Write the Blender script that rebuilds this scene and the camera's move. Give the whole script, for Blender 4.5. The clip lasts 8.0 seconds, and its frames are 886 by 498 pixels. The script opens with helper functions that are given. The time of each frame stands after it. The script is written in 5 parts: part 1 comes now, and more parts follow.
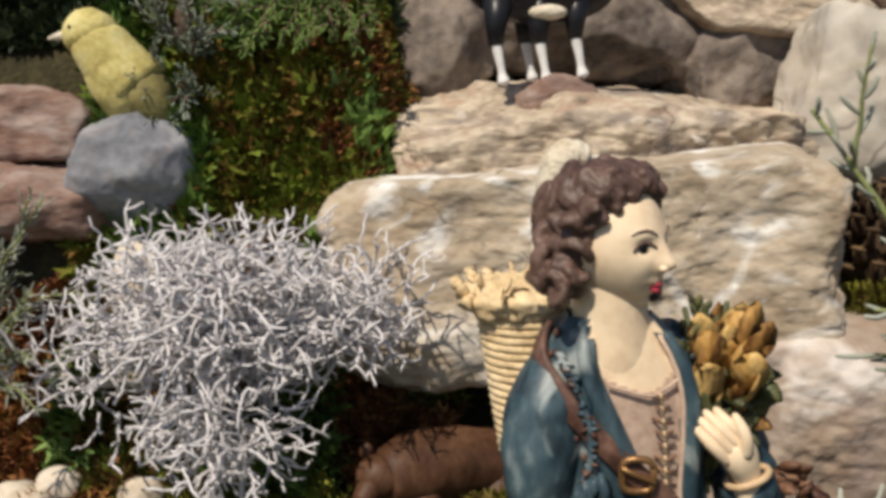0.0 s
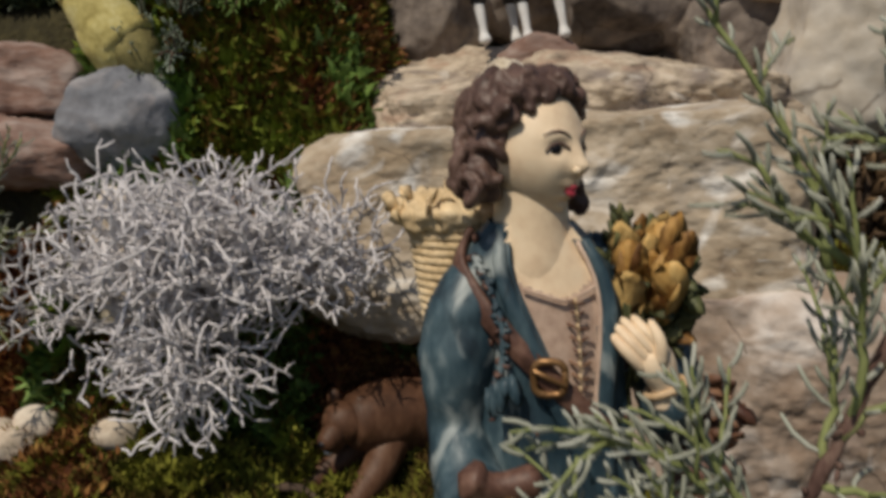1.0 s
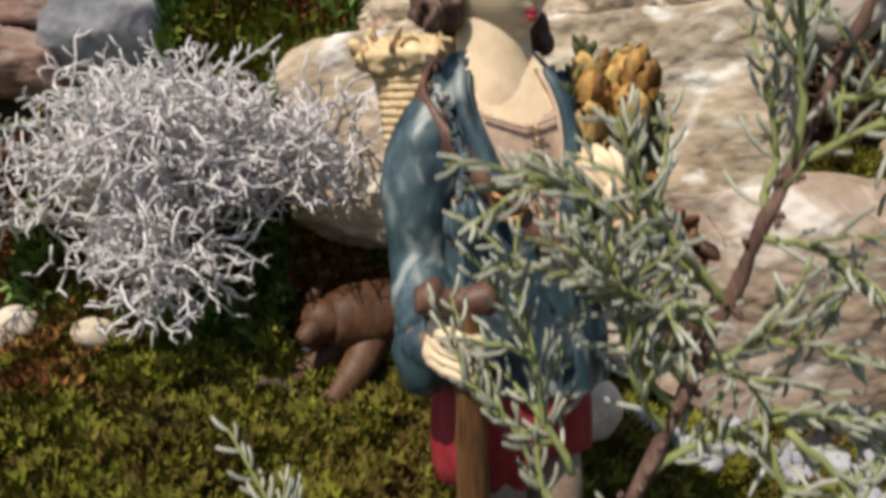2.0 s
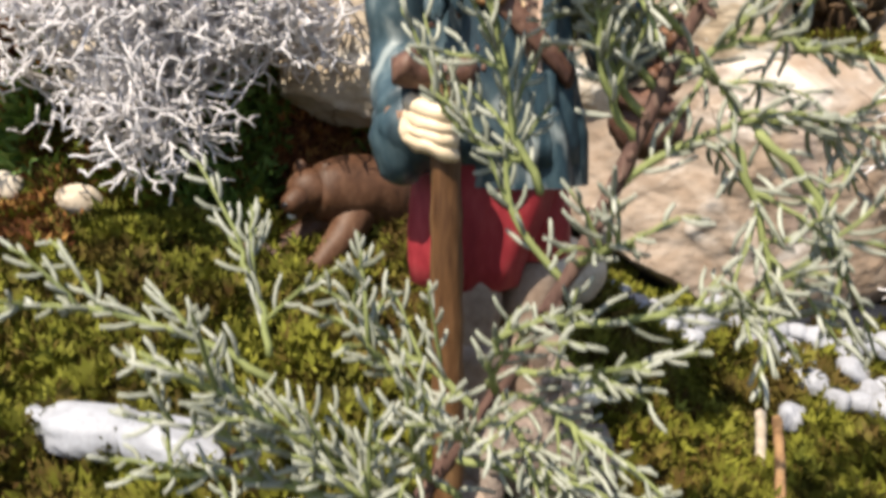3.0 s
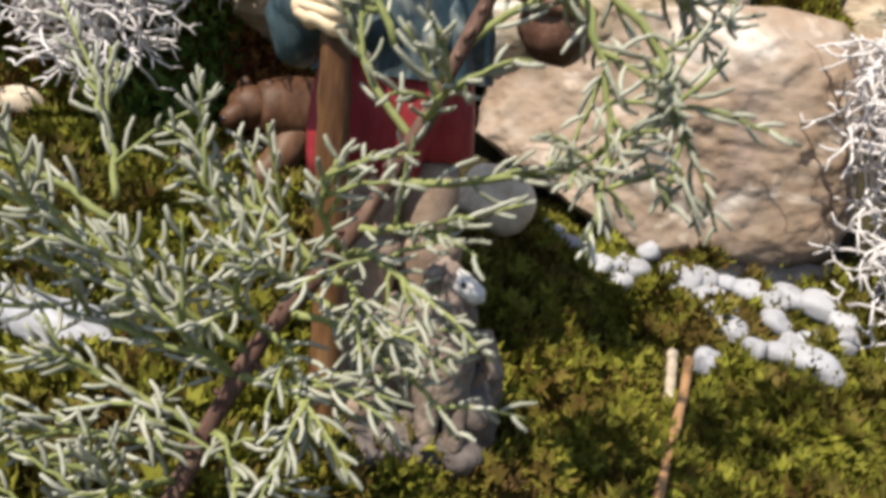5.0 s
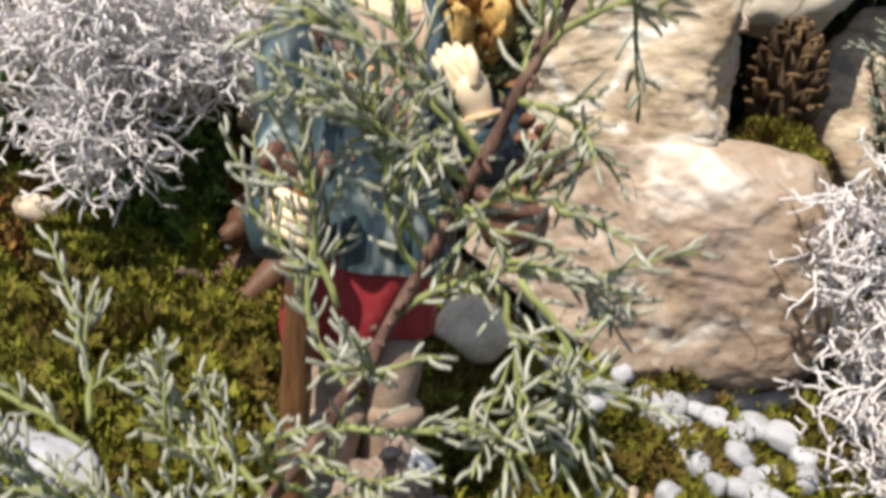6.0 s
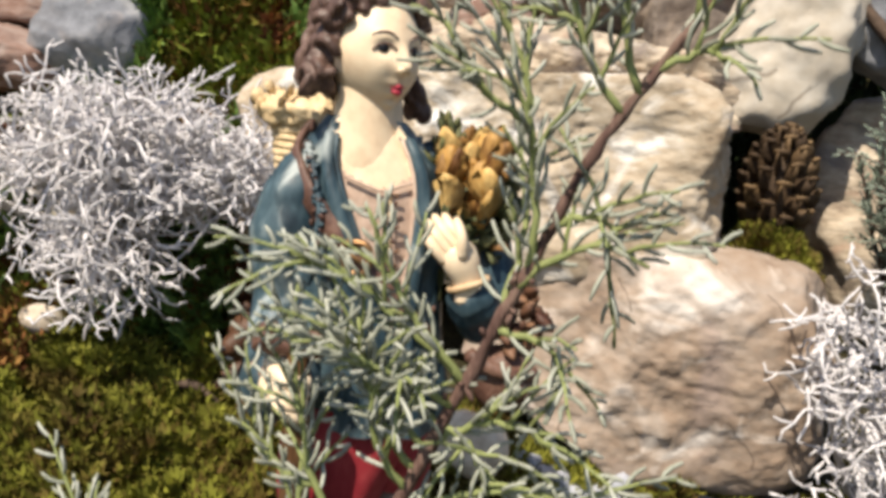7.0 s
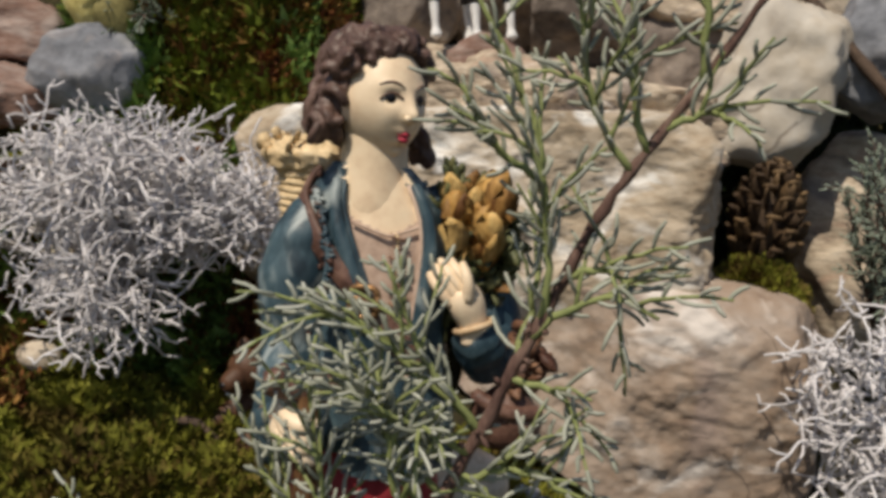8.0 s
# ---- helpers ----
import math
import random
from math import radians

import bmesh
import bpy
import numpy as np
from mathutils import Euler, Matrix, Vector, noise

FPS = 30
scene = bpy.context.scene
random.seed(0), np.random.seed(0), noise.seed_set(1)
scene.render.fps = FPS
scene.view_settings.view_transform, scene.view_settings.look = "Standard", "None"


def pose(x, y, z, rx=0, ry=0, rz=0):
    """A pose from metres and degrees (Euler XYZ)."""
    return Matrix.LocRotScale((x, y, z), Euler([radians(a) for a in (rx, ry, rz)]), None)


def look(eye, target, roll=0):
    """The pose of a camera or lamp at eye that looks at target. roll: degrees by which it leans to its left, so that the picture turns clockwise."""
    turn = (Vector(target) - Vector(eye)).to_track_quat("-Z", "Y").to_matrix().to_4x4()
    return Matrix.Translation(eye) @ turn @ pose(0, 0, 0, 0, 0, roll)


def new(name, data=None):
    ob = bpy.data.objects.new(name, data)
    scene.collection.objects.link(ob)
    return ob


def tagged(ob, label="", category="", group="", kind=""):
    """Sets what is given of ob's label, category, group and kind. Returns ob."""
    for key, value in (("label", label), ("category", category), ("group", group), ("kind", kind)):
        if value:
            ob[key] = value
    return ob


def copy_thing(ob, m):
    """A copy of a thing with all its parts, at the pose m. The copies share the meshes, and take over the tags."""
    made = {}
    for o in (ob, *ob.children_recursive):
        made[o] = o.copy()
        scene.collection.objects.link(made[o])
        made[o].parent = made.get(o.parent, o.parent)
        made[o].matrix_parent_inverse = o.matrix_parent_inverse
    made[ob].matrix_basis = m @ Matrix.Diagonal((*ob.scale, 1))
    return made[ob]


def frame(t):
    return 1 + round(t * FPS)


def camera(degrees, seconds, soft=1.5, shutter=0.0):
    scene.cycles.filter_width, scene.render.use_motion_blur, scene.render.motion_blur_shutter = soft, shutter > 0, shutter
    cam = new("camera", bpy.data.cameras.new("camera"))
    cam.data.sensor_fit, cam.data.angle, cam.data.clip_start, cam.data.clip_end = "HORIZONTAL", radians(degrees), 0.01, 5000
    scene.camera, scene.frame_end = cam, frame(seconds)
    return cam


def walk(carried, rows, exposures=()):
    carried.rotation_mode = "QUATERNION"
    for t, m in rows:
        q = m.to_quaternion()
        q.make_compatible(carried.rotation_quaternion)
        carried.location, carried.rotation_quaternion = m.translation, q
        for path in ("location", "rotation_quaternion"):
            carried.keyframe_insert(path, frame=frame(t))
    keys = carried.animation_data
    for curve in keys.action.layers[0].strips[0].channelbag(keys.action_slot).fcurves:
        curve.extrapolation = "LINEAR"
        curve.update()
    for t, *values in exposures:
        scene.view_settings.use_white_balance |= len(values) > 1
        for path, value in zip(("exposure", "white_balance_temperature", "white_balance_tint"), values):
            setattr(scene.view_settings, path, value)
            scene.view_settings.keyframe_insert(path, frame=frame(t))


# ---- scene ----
cam = camera(56.1, 8.0, soft=3.8, shutter=0.5)
PATH = [
    (0, (0.00334, -0.00027, 0.24341), (0.0062, 1.9688, -0.1071), -0.77),
    (0.5, (0.02314, -0.00264, 0.23739), (-0.0475, 1.9671, -0.1017), -0.30),
    (1, (0.03493, -0.00621, 0.21586), (-0.0563, 1.9650, -0.1096), -0.27),
    (1.2, (0.03972, -0.00616, 0.20741), (-0.0628, 1.9650, -0.1152), -0.46),
    (2.3, (0.04939, -0.01350, 0.15704), (-0.0602, 1.9531, -0.1899), 0.37),
    (2.5, (0.05175, -0.01398, 0.14513), (-0.0558, 1.9523, -0.2046), 0.98),
    (3, (0.05357, -0.01914, 0.12203), (-0.0495, 1.9439, -0.2464), 1.49),
    (3.5, (0.06245, -0.02193, 0.09919), (-0.0322, 1.9381, -0.2871), 2.14),
    (4, (0.06733, -0.01676, 0.08722), (-0.0013, 1.9375, -0.3325), 2.94),
    (4.2, (0.06782, -0.01521, 0.08786), (0.0304, 1.9409, -0.3272), 2.60),
    (5.3, (0.09241, -0.02297, 0.11146), (-0.0437, 1.9319, -0.2887), 6.88),
    (5.5, (0.09622, -0.02555, 0.12291), (-0.0533, 1.9290, -0.2736), 7.12),
    (6, (0.09805, -0.02612, 0.15111), (-0.0693, 1.9301, -0.2297), 6.98),
    (6.5, (0.09763, -0.02480, 0.16955), (-0.0843, 1.9364, -0.1774), 6.50),
    (7, (0.09835, -0.02507, 0.19121), (-0.0961, 1.9390, -0.1320), 6.15),
    (7.5, (0.09040, -0.02954, 0.19777), (-0.1102, 1.9372, -0.1049), 6.05),
    (8, (0.09197, -0.03013, 0.19733), (-0.0714, 1.9453, -0.0693), 5.88),
]
EXPOSURES = [(0, -0.12), (0.5, -0.58), (1, -0.65), (1.6, -0.3), (2.5, 0.4), (3, 0.7), (4, 0.6), (5.5, 0.55), (6, 0.55), (6.5, 0.5), (7, 0.5), (7.5, 0.0), (8, -0.3)]
walk(cam, [(t, look(eye, target, roll)) for t, eye, target, roll in PATH], EXPOSURES)

# ---- world, sun, exposure ----
SUN_TO = Vector((-0.38, -0.62, 1.05)).normalized()
world = bpy.data.worlds.new("sky")
scene.world = world
world.use_nodes = True
wn = world.node_tree.nodes
sky = wn.new("ShaderNodeTexSky")
sky.sky_type = "NISHITA"
sky.sun_disc = False
sky.sun_elevation = math.asin(SUN_TO.z)
sky.sun_rotation = math.atan2(SUN_TO.x, SUN_TO.y)
wn["Background"].inputs["Strength"].default_value = 0.085
world.node_tree.links.new(sky.outputs["Color"], wn["Background"].inputs["Color"])
sun = new("sun", bpy.data.lights.new("sun", "SUN"))
sun.data.energy, sun.data.angle, sun.data.color = 4.7, radians(0.6), (1.0, 0.90, 0.75)
sun.matrix_world = look(SUN_TO * 3, (0, 0, 0))


# ---- materials ----
def material(name, stops, scale=60.0, fine=7.0, rough=0.8, bump=0.3, bump_scale=400.0, depth=0.001, spec=0.3,
             stretch=(1, 1, 1), island=0.0, metallic=0.0, piece=0.0, patches=(), cracks=0.0):
    """A surface with colour variation at two scales, fine relief and, if wanted, a tint of its own for each island or piece."""
    m = bpy.data.materials.new(name)
    m.use_nodes = True
    nt = m.node_tree
    n, l = nt.nodes, nt.links
    b = n["Principled BSDF"]
    co = n.new("ShaderNodeTexCoord")
    mp = n.new("ShaderNodeMapping")
    mp.inputs["Scale"].default_value = stretch
    mp.inputs["Rotation"].default_value = (0.12, 0.08, 0.2)
    l.new(co.outputs["Object"], mp.inputs["Vector"])

    def noise_tex(s, d, dist=0.0):
        t = n.new("ShaderNodeTexNoise")
        t.inputs["Scale"].default_value, t.inputs["Detail"].default_value = s, d
        t.inputs["Distortion"].default_value = dist
        l.new(mp.outputs["Vector"], t.inputs["Vector"])
        return t.outputs["Fac"]

    def calc(op, a, c):
        t = n.new("ShaderNodeMath")
        t.operation = op
        for socket, v in zip(t.inputs, (a, c)):
            if isinstance(v, (int, float)):
                socket.default_value = v
            else:
                l.new(v, socket)
        return t.outputs[0]

    fac = calc("ADD", calc("MULTIPLY", noise_tex(scale, 5, 0.6), 0.62), calc("MULTIPLY", noise_tex(scale * fine, 4), 0.38))
    if island:
        g = n.new("ShaderNodeNewGeometry")
        fac = calc("ADD", fac, calc("MULTIPLY", calc("SUBTRACT", g.outputs["Random Per Island"], 0.5), island))
    if piece:
        o = n.new("ShaderNodeObjectInfo")
        fac = calc("ADD", fac, calc("MULTIPLY", calc("SUBTRACT", o.outputs["Random"], 0.5), piece))
    ramp = n.new("ShaderNodeValToRGB")
    el = ramp.color_ramp.elements
    while len(el) < len(stops):
        el.new(0.5)
    for e, (p, c) in zip(el, stops):
        e.position, e.color = p, (*c, 1)
    l.new(fac, ramp.inputs["Fac"])
    colour = ramp.outputs["Color"]

    def blend(fac_socket, below, tint):
        t = n.new("ShaderNodeMix")
        t.data_type = "RGBA"
        l.new(fac_socket, t.inputs["Factor"])
        l.new(below, t.inputs["A"])
        t.inputs["B"].default_value = (*tint, 1)
        return t.outputs["Result"]

    for tint, size, level, most in patches:
        edge = n.new("ShaderNodeMapRange")
        edge.inputs["From Min"].default_value, edge.inputs["From Max"].default_value = level, level + 0.12
        edge.inputs["To Max"].default_value = most
        l.new(noise_tex(size, 7, 1.2), edge.inputs["Value"])
        colour = blend(edge.outputs["Result"], colour, tint)
    if cracks:
        warp = n.new("ShaderNodeTexNoise")
        warp.inputs["Scale"].default_value = 40
        l.new(mp.outputs["Vector"], warp.inputs["Vector"])
        push = n.new("ShaderNodeVectorMath")
        push.operation = "MULTIPLY_ADD"
        push.inputs[1].default_value = (0.02, 0.02, 0.02)
        l.new(warp.outputs["Color"], push.inputs[0])
        l.new(mp.outputs["Vector"], push.inputs[2])
        vor = n.new("ShaderNodeTexVoronoi")
        vor.feature = "DISTANCE_TO_EDGE"
        vor.inputs["Scale"].default_value = cracks
        l.new(push.outputs["Vector"], vor.inputs["Vector"])
        thin = n.new("ShaderNodeMapRange")
        thin.inputs["From Max"].default_value, thin.inputs["To Min"].default_value, thin.inputs["To Max"].default_value = 0.012, 0.6, 0.0
        l.new(vor.outputs["Distance"], thin.inputs["Value"])
        colour = blend(calc("MULTIPLY", thin.outputs["Result"], calc("GREATER_THAN", noise_tex(18, 2), 0.52)), colour, (0.07, 0.045, 0.03))
    l.new(colour, b.inputs["Base Color"])
    b.inputs["Roughness"].default_value = rough
    b.inputs["Specular IOR Level"].default_value = spec
    b.inputs["Metallic"].default_value = metallic
    if bump:
        bp = n.new("ShaderNodeBump")
        bp.inputs["Strength"].default_value, bp.inputs["Distance"].default_value = bump, depth
        l.new(calc("ADD", calc("MULTIPLY", noise_tex(bump_scale, 6), 0.7), calc("MULTIPLY", noise_tex(bump_scale * 0.2, 3), 1.6)), bp.inputs["Height"])
        l.new(bp.outputs["Normal"], b.inputs["Normal"])
    return m


SANDSTONE = material("sandstone", [(0.28, (0.149, 0.105, 0.070)), (0.42, (0.366, 0.287, 0.200)), (0.55, (0.468, 0.390, 0.296)), (0.68, (0.572, 0.520, 0.454))],
                     scale=19, fine=8, rough=0.82, bump=0.55, bump_scale=150, depth=0.003, stretch=(1, 1, 1.7),
                     patches=[((0.36, 0.32, 0.28), 11, 0.56, 0.6), ((0.44, 0.33, 0.21), 21, 0.57, 0.5), ((0.82, 0.80, 0.76), 20, 0.53, 0.95), ((0.80, 0.79, 0.77), 75, 0.66, 0.9), ((0.10, 0.075, 0.05), 60, 0.67, 0.5)], cracks=12)
BOULDER = material("pink_boulder", [(0.26, (0.127, 0.081, 0.059)), (0.42, (0.304, 0.223, 0.163)), (0.56, (0.367, 0.290, 0.230)), (0.72, (0.432, 0.371, 0.328))],
                   scale=22, fine=6, rough=0.85, bump=0.5, bump_scale=140, depth=0.003, stretch=(1, 1, 1.3),
                   patches=[((0.32, 0.25, 0.22), 15, 0.54, 0.7), ((0.42, 0.24, 0.11), 24, 0.57, 0.6), ((0.70, 0.66, 0.62), 24, 0.56, 0.8)], cracks=15)
LEDGE = material("ledge_stone", [(0.30, (0.134, 0.103, 0.085)), (0.44, (0.371, 0.297, 0.220)), (0.58, (0.577, 0.483, 0.370)), (0.72, (0.638, 0.564, 0.470))],
                 scale=26, fine=6, rough=0.88, bump=0.6, bump_scale=160, depth=0.003, stretch=(1, 1, 2.0),
                 patches=[((0.17, 0.14, 0.13), 18, 0.53, 0.75), ((0.38, 0.23, 0.16), 28, 0.57, 0.6), ((0.70, 0.65, 0.58), 30, 0.62, 0.8)], cracks=18)
BROWNROCK = material("brown_rock", [(0.30, (0.07, 0.055, 0.05)), (0.48, (0.17, 0.14, 0.12)), (0.66, (0.30, 0.25, 0.21))],
                     scale=24, rough=0.85, bump=0.6, bump_scale=150, depth=0.003, patches=[((0.36, 0.29, 0.23), 20, 0.55, 0.7)], cracks=8)
GREYROCK = material("grey_rock", [(0.30, (0.118, 0.125, 0.141)), (0.48, (0.219, 0.226, 0.250)), (0.68, (0.336, 0.336, 0.352))],
                    scale=30, rough=0.8, bump=0.5, bump_scale=200, depth=0.002, patches=[((0.42, 0.36, 0.33), 26, 0.56, 0.5), ((0.10, 0.085, 0.08), 22, 0.57, 0.35)], cracks=7)
PINKROCK = material("pink_rock", [(0.30, (0.108, 0.056, 0.041)), (0.46, (0.225, 0.135, 0.104)), (0.64, (0.324, 0.243, 0.207))],
                    scale=26, rough=0.85, bump=0.5, bump_scale=180, depth=0.002, stretch=(1, 1, 2.5), patches=[((0.42, 0.36, 0.33), 26, 0.56, 0.5), ((0.20, 0.15, 0.13), 22, 0.58, 0.5)], cracks=7)
PALEROCK = material("pale_rock", [(0.28, (0.32, 0.26, 0.20)), (0.46, (0.47, 0.41, 0.33)), (0.68, (0.58, 0.54, 0.48))],
                    scale=16, rough=0.8, bump=0.4, bump_scale=150, depth=0.002, patches=[((0.30, 0.27, 0.25), 16, 0.55, 0.5)], cracks=9)
PEBBLE = material("white_pebble", [(0.30, (0.270, 0.273, 0.300)), (0.5, (0.373, 0.383, 0.424)), (0.7, (0.413, 0.424, 0.462))],
                  scale=90, rough=0.6, bump=0.2, bump_scale=500, depth=0.0006, piece=0.25)
CREAMSTONE = material("cream_stone", [(0.30, (0.42, 0.33, 0.24)), (0.5, (0.62, 0.53, 0.42)), (0.7, (0.72, 0.66, 0.56))],
                      scale=60, rough=0.75, bump=0.4, bump_scale=400, depth=0.001)
SOIL = material("soil", [(0.30, (0.018, 0.014, 0.008)), (0.5, (0.040, 0.034, 0.014)), (0.7, (0.075, 0.062, 0.025))],
                scale=40, rough=0.95, bump=0.9, bump_scale=300, depth=0.004)
MOSS = material("moss", [(0.28, (0.084, 0.045, 0.015)), (0.40, (0.121, 0.091, 0.018)), (0.50, (0.155, 0.157, 0.020)), (0.64, (0.243, 0.244, 0.033)), (0.82, (0.326, 0.307, 0.075))],
                scale=22, fine=9, rough=0.8, bump=0.0, island=0.24, spec=0.2, patches=[((0.115, 0.068, 0.022), 16, 0.52, 0.75), ((0.060, 0.055, 0.014), 38, 0.56, 0.6)])
DARKMOSS = material("dark_moss", [(0.28, (0.122, 0.050, 0.017)), (0.40, (0.168, 0.107, 0.020)), (0.50, (0.122, 0.145, 0.019)), (0.68, (0.199, 0.252, 0.032))],
                    scale=26, fine=9, rough=0.8, bump=0.0, island=0.36, spec=0.2)
RUSTMOSS = material("rusty_moss", [(0.28, (0.085, 0.032, 0.016)), (0.48, (0.221, 0.079, 0.029)), (0.70, (0.340, 0.193, 0.056))],
                    scale=30, rough=0.85, bump=0.0, island=0.4, spec=0.2)
SILVER = material("silver_twig", [(0.25, (0.467, 0.441, 0.441)), (0.5, (0.689, 0.662, 0.667)), (0.75, (0.831, 0.801, 0.809))],
                  scale=120, rough=0.8, bump=0.3, bump_scale=900, depth=0.0004, island=0.3, spec=0.2)
SILVERSTEM = material("silver_stem", [(0.3, (0.375, 0.338, 0.312)), (0.7, (0.688, 0.650, 0.625))], scale=120, rough=0.85, bump=0.3, bump_scale=700)
LEAF = material("lavender_leaf", [(0.25, (0.223, 0.235, 0.183)), (0.5, (0.353, 0.365, 0.295)), (0.75, (0.472, 0.480, 0.413))],
                scale=90, rough=0.72, bump=0.25, bump_scale=900, depth=0.0004, island=0.34, spec=0.12)
SHOOT = material("green_shoot", [(0.3, (0.17, 0.20, 0.07)), (0.7, (0.30, 0.33, 0.13))], scale=80, rough=0.7, bump=0.3, bump_scale=600, depth=0.0005)
BARK = material("reddish_bark", [(0.3, (0.055, 0.028, 0.022)), (0.5, (0.13, 0.075, 0.06)), (0.7, (0.25, 0.17, 0.13))],
                scale=160, rough=0.9, bump=0.9, bump_scale=700, depth=0.001, stretch=(1, 1, 0.35))
NEEDLE = material("conifer_needle", [(0.25, (0.068, 0.112, 0.027)), (0.5, (0.135, 0.225, 0.045)), (0.75, (0.225, 0.330, 0.090))],
                  scale=50, rough=0.6, bump=0.0, island=0.4)
# needle green darkened, so that the background's shade is in the colour
SHADENEEDLE = material("shade_tinted_needle", [(0.25, (0.014, 0.025, 0.010)), (0.5, (0.028, 0.042, 0.015)), (0.75, (0.052, 0.070, 0.028))],
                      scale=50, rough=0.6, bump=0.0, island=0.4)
GREYNEEDLE = material("grey_needle", [(0.25, (0.15, 0.19, 0.14)), (0.5, (0.25, 0.30, 0.23)), (0.75, (0.36, 0.41, 0.33))],
                      scale=50, rough=0.7, bump=0.0, island=0.4)
TWIG = material("dry_twig", [(0.3, (0.22, 0.11, 0.05)), (0.7, (0.42, 0.26, 0.13))], scale=150, rough=0.8, bump=0.5, bump_scale=600)
DEADWOOD = material("dark_wood", [(0.3, (0.045, 0.03, 0.022)), (0.7, (0.12, 0.08, 0.055))], scale=100, rough=0.85, bump=0.7, bump_scale=500)
# near-black of the strip that fills the gap under the boulder
GAPBLACK = material("gap_black", [(0.3, (0.008, 0.009, 0.013)), (0.7, (0.02, 0.022, 0.03))], scale=60, rough=0.45, bump=0.2, bump_scale=300)
CONE = material("cone_scale", [(0.3, (0.025, 0.015, 0.010)), (0.55, (0.070, 0.042, 0.021)), (0.75, (0.210, 0.133, 0.063))], scale=130, rough=0.7, bump=0.4, bump_scale=500, piece=0.2)
# painted figure surfaces
SKIN = material("painted_skin", [(0.3, (0.681, 0.488, 0.318)), (0.5, (0.839, 0.659, 0.454)), (0.7, (0.908, 0.750, 0.545))], scale=45, rough=0.46, bump=0.12, bump_scale=500, depth=0.0005, spec=0.4)
STOCKING = material("painted_stocking", [(0.3, (0.187, 0.128, 0.093)), (0.5, (0.306, 0.230, 0.178)), (0.7, (0.399, 0.323, 0.264))], scale=70, rough=0.65, bump=0.4, bump_scale=300)
SHIRT = material("painted_shirt", [(0.3, (0.36, 0.24, 0.18)), (0.5, (0.55, 0.40, 0.31)), (0.7, (0.66, 0.52, 0.41))], scale=60, rough=0.6, bump=0.3, bump_scale=300)
HAIR = material("painted_hair", [(0.3, (0.040, 0.022, 0.017)), (0.5, (0.104, 0.060, 0.046)), (0.72, (0.216, 0.136, 0.108))], scale=90, rough=0.5, bump=0.5, bump_scale=500, spec=0.4)
COAT = material("painted_coat", [(0.30, (0.010, 0.022, 0.034)), (0.47, (0.028, 0.056, 0.074)), (0.58, (0.070, 0.112, 0.132)), (0.70, (0.23, 0.28, 0.29))],
                scale=55, fine=5, rough=0.48, bump=0.35, bump_scale=260, depth=0.001, spec=0.4, stretch=(1, 1, 0.5),
                patches=[((0.012, 0.020, 0.028), 60, 0.54, 0.8), ((0.36, 0.40, 0.39), 65, 0.58, 0.8)])
RED = material("painted_red", [(0.3, (0.16, 0.012, 0.018)), (0.5, (0.30, 0.028, 0.038)), (0.72, (0.42, 0.07, 0.075))], scale=50, rough=0.55, bump=0.25, bump_scale=250, stretch=(1, 1, 0.5))
LEATHER = material("painted_leather", [(0.3, (0.045, 0.022, 0.016)), (0.5, (0.115, 0.058, 0.042)), (0.72, (0.24, 0.14, 0.10))], scale=80, rough=0.5, bump=0.4, bump_scale=300)
WICKER = material("painted_wicker", [(0.3, (0.456, 0.317, 0.156)), (0.5, (0.720, 0.549, 0.325)), (0.7, (0.888, 0.732, 0.494))], scale=90, rough=0.6, bump=0.4, bump_scale=500)
CREAM = material("painted_cream", [(0.3, (0.45, 0.37, 0.26)), (0.5, (0.66, 0.58, 0.45)), (0.7, (0.78, 0.72, 0.60))], scale=120, rough=0.65, bump=0.8, bump_scale=500, depth=0.0015)
GOLD = material("painted_gold_petal", [(0.25, (0.130, 0.055, 0.016)), (0.5, (0.460, 0.255, 0.070)), (0.75, (0.720, 0.490, 0.190))], scale=150, rough=0.55, bump=0.8, bump_scale=600, island=0.5, stretch=(1, 1, 0.35))
FOLIAGE = material("painted_leaf", [(0.3, (0.035, 0.035, 0.016)), (0.5, (0.085, 0.095, 0.04)), (0.72, (0.20, 0.19, 0.08))], scale=120, rough=0.5, bump=0.5, bump_scale=500, island=0.3)
RUSSET = material("painted_russet", [(0.3, (0.07, 0.03, 0.02)), (0.5, (0.17, 0.085, 0.05)), (0.72, (0.30, 0.17, 0.10))], scale=110, rough=0.5, bump=0.4, bump_scale=500, island=0.3)
STAFF = material("painted_staff", [(0.3, (0.051, 0.022, 0.010)), (0.5, (0.143, 0.071, 0.031)), (0.72, (0.245, 0.143, 0.068))], scale=120, rough=0.5, bump=0.8, bump_scale=400, stretch=(1, 1, 0.15))
BLACK = material("painted_black", [(0.3, (0.006, 0.006, 0.008)), (0.7, (0.02, 0.02, 0.024))], scale=80, rough=0.35, bump=0.1)
LIPS = material("painted_lips", [(0.3, (0.42, 0.03, 0.06)), (0.7, (0.55, 0.07, 0.10))], scale=200, rough=0.4, bump=0.0)
HAND = material("painted_hand", [(0.3, (0.42, 0.27, 0.14)), (0.5, (0.58, 0.41, 0.24)), (0.7, (0.68, 0.51, 0.33))], scale=90, rough=0.45, bump=0.2, bump_scale=400, depth=0.0005, spec=0.4)
WHITE = material("painted_white", [(0.3, (0.62, 0.60, 0.57)), (0.7, (0.80, 0.79, 0.77))], scale=120, rough=0.5, bump=0.2, bump_scale=500)
